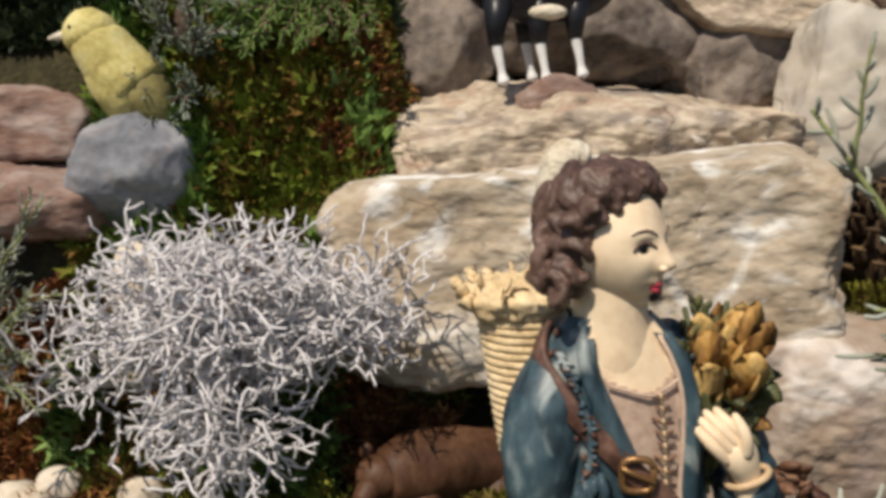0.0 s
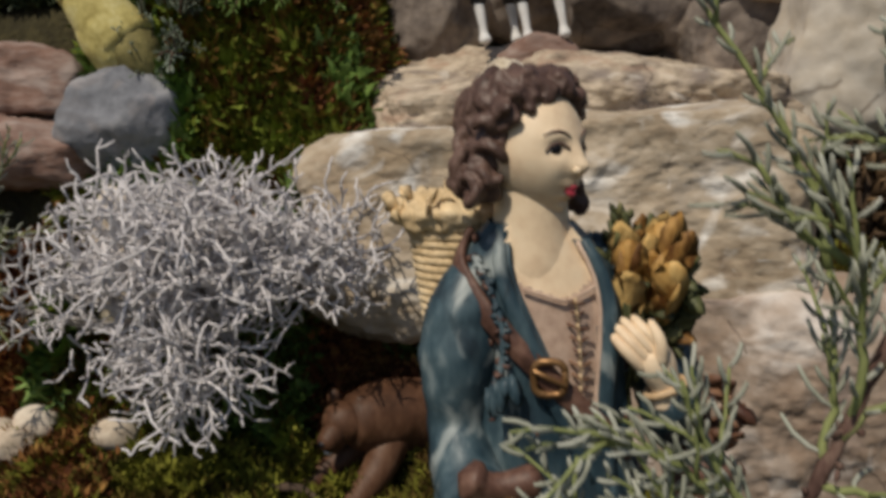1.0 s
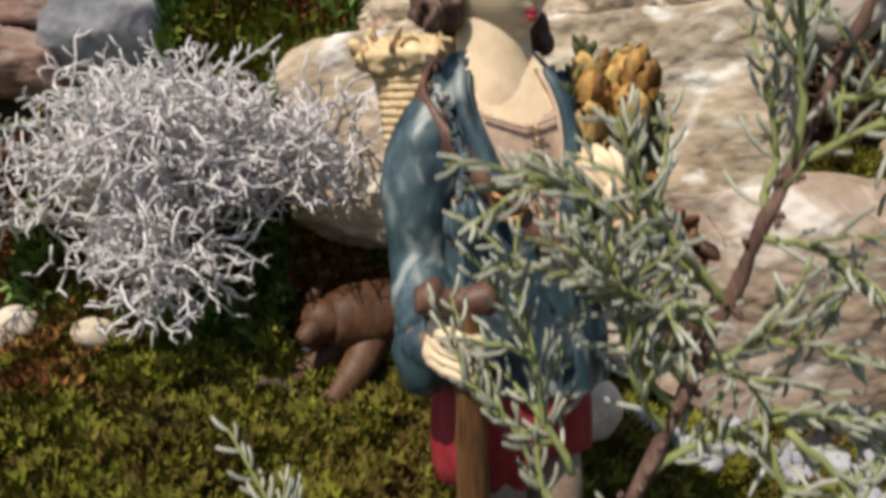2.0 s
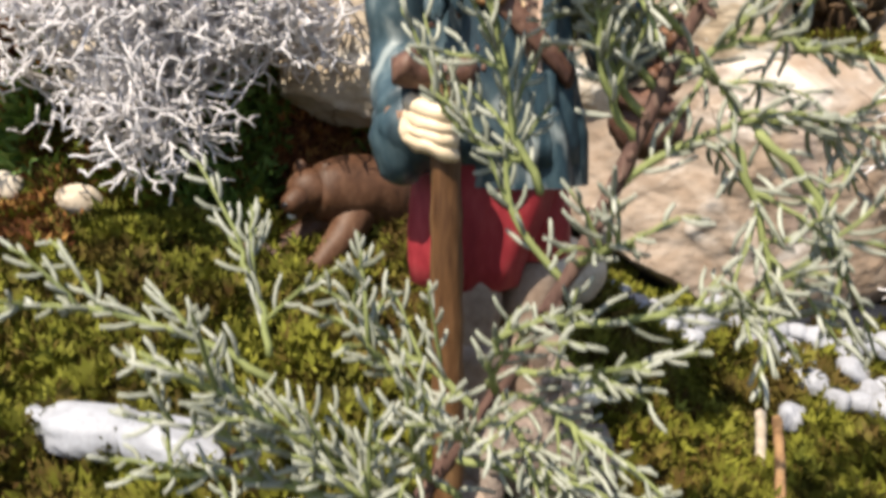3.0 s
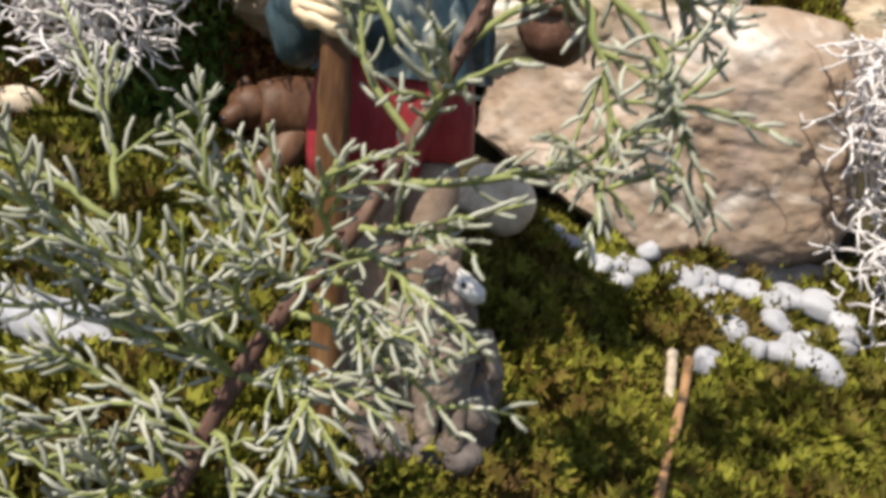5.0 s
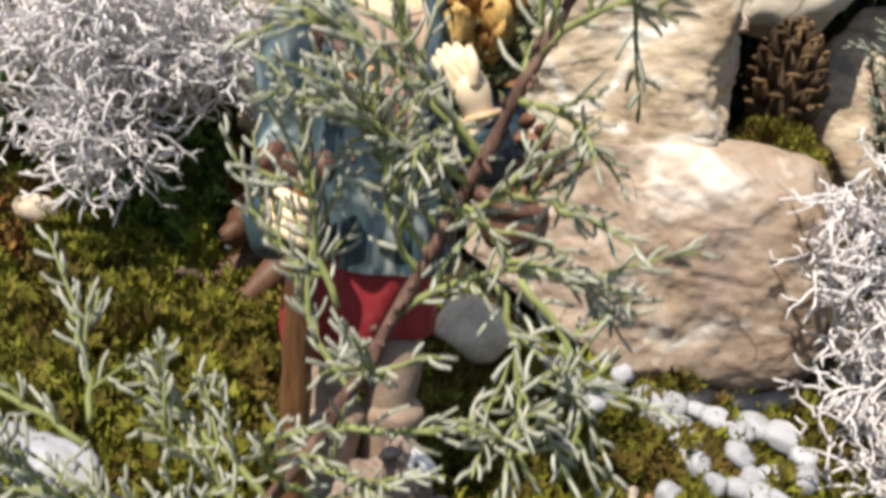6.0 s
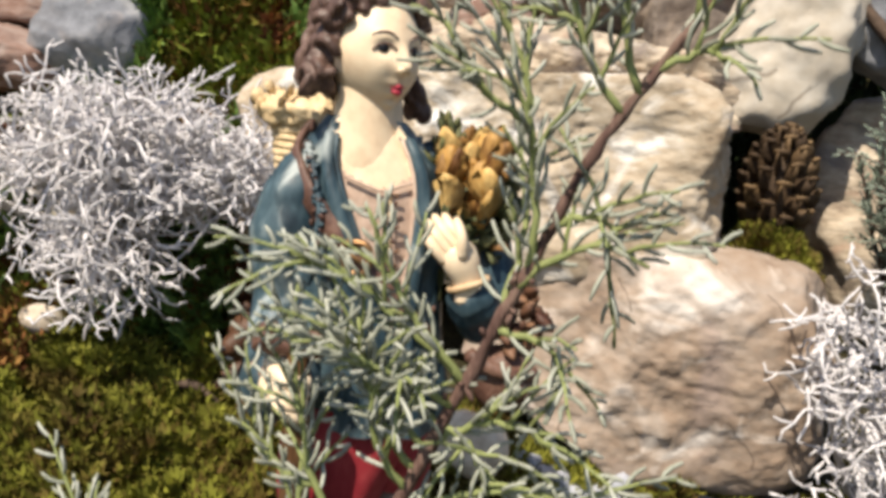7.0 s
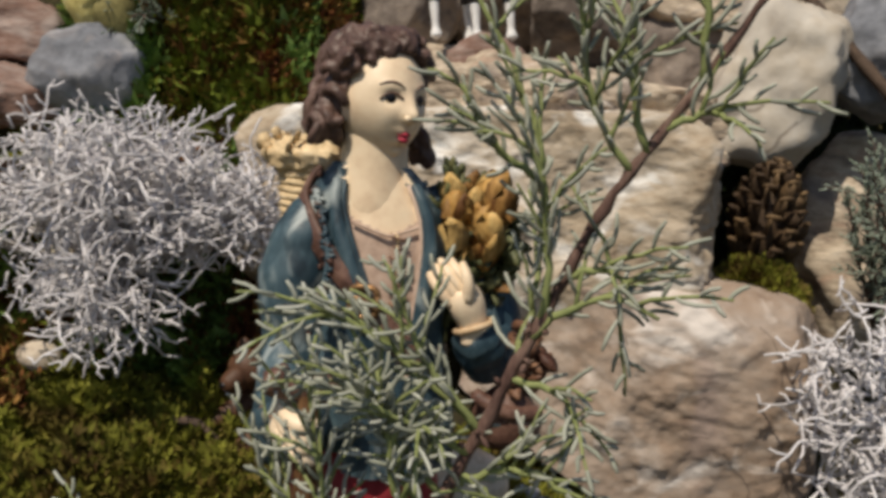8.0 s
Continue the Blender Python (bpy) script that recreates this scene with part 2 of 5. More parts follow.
BRASS = material("painted_brass", [(0.3, (0.16, 0.08, 0.03)), (0.7, (0.38, 0.22, 0.10))], scale=150, rough=0.35, bump=0.2, metallic=0.6)
BEARFUR = material("painted_fur", [(0.3, (0.034, 0.015, 0.007)), (0.5, (0.090, 0.041, 0.021)), (0.72, (0.165, 0.088, 0.051))], scale=45, rough=0.55, bump=0.35, bump_scale=500, depth=0.0006, stretch=(1, 1, 0.6))
CHICK = material("painted_feather", [(0.3, (0.308, 0.242, 0.066)), (0.5, (0.572, 0.484, 0.176)), (0.72, (0.726, 0.660, 0.352))], scale=50, rough=0.75, bump=0.5, bump_scale=600)
OLIVE = material("olive_feather", [(0.3, (0.13, 0.11, 0.04)), (0.7, (0.34, 0.29, 0.11))], scale=60, rough=0.75, bump=0.5, bump_scale=600)
PLINTH = material("painted_plinth", [(0.3, (0.058, 0.046, 0.044)), (0.5, (0.132, 0.112, 0.107)), (0.72, (0.206, 0.178, 0.153))], scale=60, rough=0.65, bump=0.6, bump_scale=250, depth=0.002,
                  patches=[((0.36, 0.20, 0.09), 70, 0.58, 0.6)])
FLEECE = material("painted_fleece", [(0.3, (0.130, 0.095, 0.082)), (0.5, (0.250, 0.195, 0.165)), (0.72, (0.390, 0.330, 0.280))], scale=90, rough=0.65, bump=0.8, bump_scale=350, depth=0.002)


# ---- mesh helpers ----
class Geo:
    """Gathers the faces of one mesh."""

    def __init__(self):
        self.v, self.f, self.m = [], [], []

    def add(self, verts, faces, mat=0):
        o = len(self.v)
        self.v.extend(verts)
        self.f.extend(tuple(o + i for i in f) for f in faces)
        self.m.extend([mat] * len(faces))

    def tube(self, pts, radii, sides=6, mat=0, flat=1.0):
        pts = [Vector(p) for p in pts]
        k = len(pts)
        if isinstance(radii, (int, float)):
            radii = [radii] * k
        way = (pts[1] - pts[0]).normalized()
        side = way.orthogonal().normalized()
        verts, faces = [], []
        for i, p in enumerate(pts):
            d = (pts[min(i + 1, k - 1)] - pts[max(i - 1, 0)]).normalized()
            side = (side - d * side.dot(d))
            side = side.normalized() if side.length > 1e-6 else d.orthogonal().normalized()
            up = d.cross(side)
            for j in range(sides):
                a = math.tau * j / sides
                verts.append(p + (side * math.cos(a) + up * math.sin(a) * flat) * radii[i])
        for i in range(k - 1):
            for j in range(sides):
                a, b = i * sides + j, i * sides + (j + 1) % sides
                faces.append((a, b, b + sides, a + sides))
        d0, d1 = (pts[0] - pts[1]).normalized(), (pts[-1] - pts[-2]).normalized()
        verts += [pts[0] + d0 * radii[0] * 0.6, pts[-1] + d1 * radii[-1] * 0.6]
        a, b = len(verts) - 2, len(verts) - 1
        for j in range(sides):
            faces.append((a, (j + 1) % sides, j))
            faces.append((b, (k - 1) * sides + j, (k - 1) * sides + (j + 1) % sides))
        self.add(verts, faces, mat)

    def blob(self, c, r, mat=0, turn=None, seg=18, rings=12, rough=0.0, freq=120.0, shape=None):
        """An ellipsoid, roughened or reshaped: shape takes a unit direction and gives the local place."""
        c, turn = Vector(c), turn or Matrix.Identity(3)
        verts, faces = [], []
        for i in range(rings + 1):
            th = math.pi * i / rings
            for j in range(seg):
                ph = math.tau * j / seg
                d = Vector((math.sin(th) * math.cos(ph), math.sin(th) * math.sin(ph), math.cos(th)))
                p = shape(d) if shape else Vector((d.x * r[0], d.y * r[1], d.z * r[2]))
                q = c + turn @ p
                if rough:
                    q += (turn @ d) * rough * noise.fractal(q * freq, 1.0, 2.0, 3)
                verts.append(q)
        for i in range(rings):
            for j in range(seg):
                a, b = i * seg + j, i * seg + (j + 1) % seg
                faces.append((a, a + seg, b + seg, b))
        self.add(verts, faces, mat)

    def petal(self, base, tip, width, curl, mat=0, thick=0.0005, roll=0.0):
        """A small thick leaf or petal from base to tip."""
        base, tip = Vector(base), Vector(tip)
        d = tip - base
        s = d.cross(Vector((0.3, -1, 0.2))).normalized()
        s = Matrix.Rotation(roll, 3, d) @ s
        up = s.cross(d).normalized()
        verts, faces = [], []
        prof = ((0, 0.25), (0.3, 0.85), (0.6, 1.0), (0.85, 0.62), (1, 0.12))
        for t, w in prof:
            p = base + d * t + up * curl * math.sin(t * 2.6)
            verts += [p - s * width * w, p - up * width * 0.06 * w, p + s * width * w, p + up * thick]
        for i in range(len(prof) - 1):
            for j in range(4):
                a, b = i * 4 + j, i * 4 + (j + 1) % 4
                faces.append((a, b, b + 4, a + 4))
        faces += [(3, 2, 1, 0), (16, 17, 18, 19)]
        self.add(verts, faces, mat)

    def ribbon(self, pts, outs, width, thick, mat=0):
        """A flat band along pts that lies on a surface whose outward ways are outs."""
        verts, faces, k = [], [], len(pts)
        for i, (p, o) in enumerate(zip(pts, outs)):
            d = (pts[min(i + 1, k - 1)] - pts[max(i - 1, 0)]).normalized()
            w = d.cross(o).normalized() * width
            o = o.normalized() * thick
            verts += [p - w, p - w * 0.85 + o, p + w * 0.85 + o, p + w, p + w * 0.85 - o, p - w * 0.85 - o]
        for i in range(k - 1):
            for j in range(6):
                a, b = i * 6 + j, i * 6 + (j + 1) % 6
                faces.append((a, b, b + 6, a + 6))
        faces += [tuple(range(5, -1, -1)), tuple(range((k - 1) * 6, k * 6))]
        self.add(verts, faces, mat)

    def mesh(self, name, mats, smooth=True):
        me = bpy.data.meshes.new(name)
        me.from_pydata([tuple(p) for p in self.v], [], self.f)
        for m in mats if isinstance(mats, (list, tuple)) else [mats]:
            me.materials.append(m)
        me.polygons.foreach_set("material_index", self.m)
        me.polygons.foreach_set("use_smooth", [smooth] * len(self.f))
        me.update()
        return me


def thing(name, geo, mats, label, category, group="", kind="", smooth=True):
    return tagged(new(name, geo.mesh(name, mats, smooth)), label, category, group, kind)


def holder(name, at, label, category, group="", kind=""):
    ob = new(name)
    ob.location, ob.empty_display_size = at, 0.01
    return tagged(ob, label, category, group, kind)


def part(name, data, parent, label="", kind=""):
    """A mesh in world places as a part of a thing (or of a part) whose origin is only shifted."""
    ob = new(name, data)
    ob.parent = parent
    at, up = Vector(parent.location), parent.parent
    ob.matrix_parent_inverse = Matrix.Translation(at).inverted() if up is None else Matrix.Identity(4)
    return tagged(ob, label, "", "", kind)


def bezier(a, b, sag, k=8, wild=0.0, rnd=random):
    """Points from a to b, bowed by the vector sag in the middle."""
    a, b, sag = Vector(a), Vector(b), Vector(sag)
    out = []
    for i in range(k + 1):
        t = i / k
        p = a.lerp(b, t) + sag * (4 * t * (1 - t))
        if wild and 0 < i < k:
            p += Vector((rnd.uniform(-wild, wild), rnd.uniform(-wild, wild), rnd.uniform(-wild, wild)))
        out.append(p)
    return out


def smooth_line(points, k=6):
    """Catmull-Rom points through a few places."""
    ps = [Vector(p) for p in points]
    ps = [ps[0] * 2 - ps[1]] + ps + [ps[-1] * 2 - ps[-2]]
    out = []
    for i in range(1, len(ps) - 2):
        p0, p1, p2, p3 = ps[i - 1:i + 3]
        for j in range(k):
            t = j / k
            out.append(0.5 * ((2 * p1) + (p2 - p0) * t + (2 * p0 - 5 * p1 + 4 * p2 - p3) * t * t + (3 * p1 - p0 - 3 * p2 + p3) * t ** 3))
    out.append(ps[-2])
    return out


# ---- ground ----
def step01(a):
    a = np.clip(a, 0, 1)
    return a * a * (3 - 2 * a)


def height(x, y):
    """The ground's height: a mossy slope, lower at one side, with a steep bank behind."""
    x, y = np.asarray(x, float), np.asarray(y, float)
    foot = 0.372 + 0.075 * step01((x + 0.05) / 0.05)
    z = 0.37 * (np.clip(y, -0.3, None).clip(None, foot) - 0.2) - 0.031 * step01((x - 0.04) / 0.11)
    z = z + 2.3 * (np.clip(y, foot, 0.462) - foot) + 0.9 * (np.clip(y, 0.462, 0.50) - 0.462)
    back, ahead = step01((y - 0.49) / 0.25), step01((0.05 - y) / 0.30)
    z = z * (1 - back) + 0.40 * back
    z = z * (1 - ahead) - 0.10 * ahead
    z = z - 0.014 * np.exp(-((x + 0.010) ** 2 + (y - 0.345) ** 2) / 0.0016)
    near = np.exp(-((x - 0.0) ** 2 + (y - 0.3) ** 2) / 0.35)
    z = z + near * (0.004 * np.sin(x * 41 + 1.3) * np.sin(y * 37 + 0.6) + 0.0025 * np.sin(x * 97 + y * 31) + 0.002 * np.sin(y * 113 - x * 57 + 2))
    return z


def ground_at(x, y):
    return float(height(x, y))


def build_ground():
    def axis(lo, hi, step):
        mid = list(np.arange(lo, hi + step / 2, step))
        out, d = [], step
        while d < 30:
            d *= 1.5
            out.append(d)
        reach = np.cumsum(out)
        return np.array(sorted([lo - r for r in reach] + mid + [hi + r for r in reach]))

    xs, ys = axis(-0.36, 0.40, 0.006), axis(0.02, 0.62, 0.006)
    gx, gy = np.meshgrid(xs, ys)
    gz = height(gx, gy)
    nx, ny = len(xs), len(ys)
    verts = np.stack([gx, gy, gz], -1).reshape(-1, 3)
    i = (np.arange(ny - 1)[:, None] * nx + np.arange(nx - 1)).ravel()
    faces = np.stack([i, i + 1, i + nx + 1, i + nx], -1)
    me = bpy.data.meshes.new("ground")
    me.from_pydata(verts.tolist(), [], faces.tolist())
    me.materials.append(SOIL)
    me.polygons.foreach_set("use_smooth", [True] * len(faces))
    tagged(new("ground", me), "dark crumbly soil under the moss of a small rock garden", "ground", "", "structure")


build_ground()


def tufts(name, places, normals, size, mat, label, seed, spread=0.9, width=0.16, category="moss"):
    """Many small three-leaved moss shoots: arrays of places and of the ways that they grow."""
    rng = np.random.default_rng(seed)
    k = len(places)
    d = normals + rng.normal(0, spread * 0.6, (k, 3))
    d /= np.linalg.norm(d, axis=1, keepdims=True)
    s = np.cross(d, rng.normal(0, 1, (k, 3)))
    s /= np.linalg.norm(s, axis=1, keepdims=True) + 1e-9
    u = np.cross(s, d)
    ln = (size * rng.uniform(0.55, 1.35, k))[:, None]
    w = ln * width
    bend = u * ln * rng.uniform(-0.35, 0.35, (k, 1))
    p0, p1 = places - s * w * 0.6, places + s * w * 0.6
    q = places + d * ln * 0.5 + bend * 0.4
    p2, p3 = q + s * w, q - s * w
    p4 = places + d * ln + bend
    fork = places + d * ln * 0.75 + s * ln * 0.45 + u * ln * 0.2
    fork2 = places + d * ln * 0.68 - s * ln * 0.45 - u * ln * 0.15
    verts = np.stack([p0, p1, p2, p3, p4, fork, fork2], 1).reshape(-1, 3)
    o = (np.arange(k) * 7)[:, None]
    tri = np.concatenate([o + c for c in ([[0, 1, 2]], [[0, 2, 3]], [[3, 2, 4]], [[1, 5, 2]], [[0, 3, 6]])], 0)
    me = bpy.data.meshes.new(name)
    me.vertices.add(len(verts))
    me.vertices.foreach_set("co", verts.ravel())
    me.loops.add(tri.size)
    me.loops.foreach_set("vertex_index", tri.ravel().astype(np.int32))
    me.polygons.add(len(tri))
    me.polygons.foreach_set("loop_start", np.arange(0, tri.size, 3, dtype=np.int32))
    me.update(calc_edges=True)
    me.validate()
    me.materials.append(mat)
    return tagged(new(name, me), label, category, "", "stuff")


def slope_normals(x, y):
    e = 0.002
    n = np.stack([-(height(x + e, y) - height(x - e, y)) / (2 * e), -(height(x, y + e) - height(x, y - e)) / (2 * e), np.ones_like(x)], -1)
    return n / np.linalg.norm(n, axis=1, keepdims=True)


def lumps(x, y):
    """Cushions in the moss, 0 to 1."""
    return 0.5 + 0.25 * np.sin(x * 190 + 2 * np.sin(y * 101)) + 0.25 * np.sin(y * 172 + 2 * np.sin(x * 123 + 1))


def moss_cover(name, count, x0, x1, y0, y1, size, mat, label, seed, keep=None):
    rng = np.random.default_rng(seed)
    x, y = rng.uniform(x0, x1, count), rng.uniform(y0, y1, count)
    if keep is not None:
        m = keep(x, y, rng)
        x, y = x[m], y[m]
    lift = lumps(x, y)
    p = np.stack([x, y, height(x, y) - 0.001], -1)
    n = slope_normals(x, y) + np.array([0, -0.15, 0.35])
    n /= np.linalg.norm(n, axis=1, keepdims=True)
    p = p + n * (lift * 0.015 * rng.uniform(0.2, 1.0, len(x)))[:, None]
    return tufts(name, p, n, size, mat, label, seed + 1)


moss_cover("moss", 105000, -0.24, 0.27, 0.08, 0.365, 0.0066, MOSS, "yellow-green cushion moss with brown patches covering the slope", 11)
moss_cover("moss", 30000, -0.18, 0.03, 0.36, 0.54, 0.0098, DARKMOSS, "deep green and brown moss on the bank behind the silver bush", 21,
           keep=lambda x, y, r: x < 0.01 - (y < 0.42) * 0.06)
moss_cover("moss", 12000, -0.28, -0.13, 0.32, 0.41, 0.0075, RUSTMOSS, "rust-brown dried moss and leaf litter beside the silver bush", 31)

moss_cover("moss", 14000, -0.18, 0.02, 0.37, 0.53, 0.0150, NEEDLE, "bright green leafy moss in clumps on the bank", 25,
           keep=lambda x, y, r: (np.sin(x * 63 + 2 * np.sin(y * 41)) + np.sin(y * 57 + 2 * np.sin(x * 49 + 2)) > 0.35) & (x < 0.01 - (y < 0.42) * 0.06))
moss_cover("moss", 4000, -0.055, 0.004, 0.435, 0.500, 0.0095, RUSTMOSS, "rust-brown dried moss beside the ledge", 39)
moss_cover("moss", 5000, -0.045, 0.006, 0.395, 0.445, 0.0080, RUSTMOSS, "rust-brown dried moss along the slab's end", 35)
moss_cover("moss", 7000, -0.150, -0.030, 0.376, 0.420, 0.0080, RUSTMOSS, "rust-brown dried moss under the blue-grey stone", 37)
# undergrowth added over the bare bank, with shade mixed into its green
moss_cover("undergrowth", 9000, -0.40, -0.09, 0.485, 0.75, 0.020, SHADENEEDLE, "dark green leafy undergrowth on the bank, darkened further for shade", 41)
moss_cover("undergrowth", 2500, -0.30, -0.15, 0.464, 0.488, 0.011, SHADENEEDLE, "low undergrowth between the pink rocks and the conifers, darkened for shade", 45)
moss_cover("undergrowth", 8000, -0.09, 0.45, 0.50, 0.80, 0.018, SHADENEEDLE, "dark green leafy undergrowth behind the rocks, darkened further for shade", 43)


# ---- rocks ----
def rock(name, label, c, half, mat, seed, turn=(0, 0, 0), power=4.0, amp=0.06, layers=0.0, layer_size=0.012, sub=5, facets=11, category="rock", group="", cut=(0.74, 0.95), craggy=1.0, faces=()):
    """A weathered stone: a rounded block, broken by facets, layers and grain."""
    bm = bmesh.new()
    bmesh.ops.create_icosphere(bm, subdivisions=sub, radius=1.0)
    rot = Euler([radians(a) for a in turn]).to_matrix()
    off = Vector((seed * 3.17, seed * 1.71, seed * 2.39))
    size = min(half)
    mean = sum(half) / 3
    rnd = random.Random(seed)
    planes = []
    dual = power / (power - 1)
    for _ in range(facets):
        d = Vector((rnd.gauss(0, 1), rnd.gauss(0, 1), rnd.gauss(0, 1))).normalized()
        far = (abs(d.x) ** dual + abs(d.y) ** dual + abs(d.z) ** dual) ** (1 / dual)
        planes.append((d, far * rnd.uniform(*cut)))
    planes += [(Vector(d).normalized(), reach) for d, reach in faces]
    for v in bm.verts:
        n = v.co.normalized()
        r = (abs(n.x) ** power + abs(n.y) ** power + abs(n.z) ** power) ** (-1 / power)
        p = n * r
        for d, cut in planes:
            reach = p.dot(d) - cut
            if reach > 0:
                p -= d * reach * 0.96
        q = Vector((p.x * half[0], p.y * half[1], p.z * half[2]))
        big = noise.fractal(q / mean * 1.3 + off, 1.0, 2.0, 3)
        small = noise.fractal(q / mean * 7.0 + off, 0.8, 2.0, 4)
        crag = noise.ridged_multi_fractal(q / mean * 2.2 + off, 0.9, 2.1, 5, 0.9, 2.0) - 1.0
        push = amp * mean * big + amp * 0.25 * mean * small + amp * 0.35 * mean * crag * craggy
        if layers:
            h = q.z + 0.55 * layer_size * noise.noise(q * 16 + off) + 0.9 * layer_size * noise.noise(Vector((q.x * 7, q.y * 7, q.z * 3)) - off) + 0.05 * q.x
            k = h / layer_size
            edge = k - math.floor(k)
            tier = noise.noise(Vector((math.floor(k) * 7.3 + seed, q.x * 6.0, q.y * 4.0)))
            push += layers * size * (tier * 0.9 - 0.5 * max(0.0, 1 - edge * 7) * (1 if tier > -0.2 else 0.3))
        out = Vector((n.x, n.y, n.z * (0.35 if layers else 1.0)))
        v.co = Vector(c) + rot @ (q + out * push)
    me = bpy.data.meshes.new(name)
    bm.to_mesh(me)
    bm.free()
    me.materials.append(mat)
    me.polygons.foreach_set("use_smooth", [True] * len(me.polygons))
    return tagged(new(name, me), label, category, group)


rock("layered_slab", "large layered beige sandstone slab overhanging a dark hollow", (0.0722, 0.425, 0.1645), (0.1195, 0.066, 0.051), SANDSTONE, 3,
     (4, -4, -7), 9, 0.100, 0.040, 0.024, 7, 22, cut=(0.80, 0.98), craggy=1.3)
rock("boulder", "rounded pinkish beige boulder under the layered slab", (0.160, 0.400, 0.084), (0.086, 0.062, 0.059), BOULDER, 5, (0, 0, 0), 5.5, 0.080, 0.020, 0.030, 7, 9, cut=(0.86, 0.98), craggy=0.9,
     faces=(((-0.66, -0.10, -0.75), 0.80), ((-0.5, -0.85, 0.1), 0.93)))
rock("ledge_stone", "flat beige stone ledge that carries an animal figure", (0.082, 0.490, 0.218), (0.130, 0.078, 0.034), LEDGE, 8, (5, 2, 3), 5, 0.17, 0.032, 0.020, 7, 18, cut=(0.76, 0.97), craggy=0.8, faces=(((-0.75, -0.25, 0.6), 0.86),))
rock("stone", "rounded pinkish grey stone lying on the ledge", (0.066, 0.452, 0.236), (0.024, 0.018, 0.021), PINKROCK, 9, (0, 8, 0), 2.6, 0.08, sub=4, facets=5)
rock("rock", "grey-brown rock in shade behind the ledge", (0.125, 0.535, 0.285), (0.047, 0.033, 0.034), BROWNROCK, 12, (0, 6, 10), 3.2, 0.12)
rock("rock", "dark brown rock in shade behind the mossy bank", (0.002, 0.530, 0.272), (0.034, 0.033, 0.042), BROWNROCK, 14, (0, 30, 0), 3.0, 0.12)
rock("rock", "pale beige boulder with a smooth sunlit face", (0.222, 0.452, 0.243), (0.035, 0.030, 0.046), PALEROCK, 16, (0, 14, -8), 4.2, 0.11, facets=14)
rock("rock", "broad grey-beige rock above the ledge", (0.215, 0.535, 0.300), (0.088, 0.042, 0.026), LEDGE, 18, (0, 4, 0), 4.0, 0.10, 0.08, 0.014)
rock("rock", "bluish grey rock beside the pale boulder", (0.288, 0.452, 0.268), (0.035, 0.03, 0.038), GREYROCK, 19, (0, 20, 0), 3.0, 0.10)
rock("rock", "brown rock between the slab and the silver bush", (0.300, 0.490, 0.150), (0.050, 0.042, 0.075), LEDGE, 23, (0, 0, 0), 3.0, 0.12)
rock("rock", "flat pinkish rock with dark stains", (-0.219, 0.452, 0.233), (0.040, 0.028, 0.021), PINKROCK, 25, (0, 8, 0), 4.0, 0.10)
rock("rock", "low reddish pink rock under the flat rock", (-0.206, 0.420, 0.196), (0.051, 0.028, 0.018), PINKROCK, 27, (0, 4, 8), 4.0, 0.12)
rock("rock", "blue-grey stone that carries the yellow bird figure", (-0.154, 0.424, 0.211), (0.032, 0.024, 0.027), GREYROCK, 29, (0, -10, 10), 2.8, 0.09)
rock("rock", "cream-coloured stone behind the silver bush", (-0.134, 0.392, 0.140), (0.022, 0.016, 0.042), CREAMSTONE, 31, (0, 0, 0), 3.0, 0.12)
rock("stone", "pale smooth stone behind the figure's feet", (0.086, 0.312, 0.053), (0.016, 0.012, 0.0135), CREAMSTONE, 33, (0, 20, 0), 2.4, 0.06, sub=4, facets=6)
rock("rock", "brown rock in shade between the ledge and the upper rocks", (0.190, 0.530, 0.262), (0.050, 0.030, 0.030), BROWNROCK, 35, (0, -8, 0), 3.4, 0.12)
rock("rock", "dark brown rock behind the animal figure", (0.060, 0.560, 0.300), (0.050, 0.030, 0.040), BROWNROCK, 37, (0, 10, 0), 3.4, 0.12)


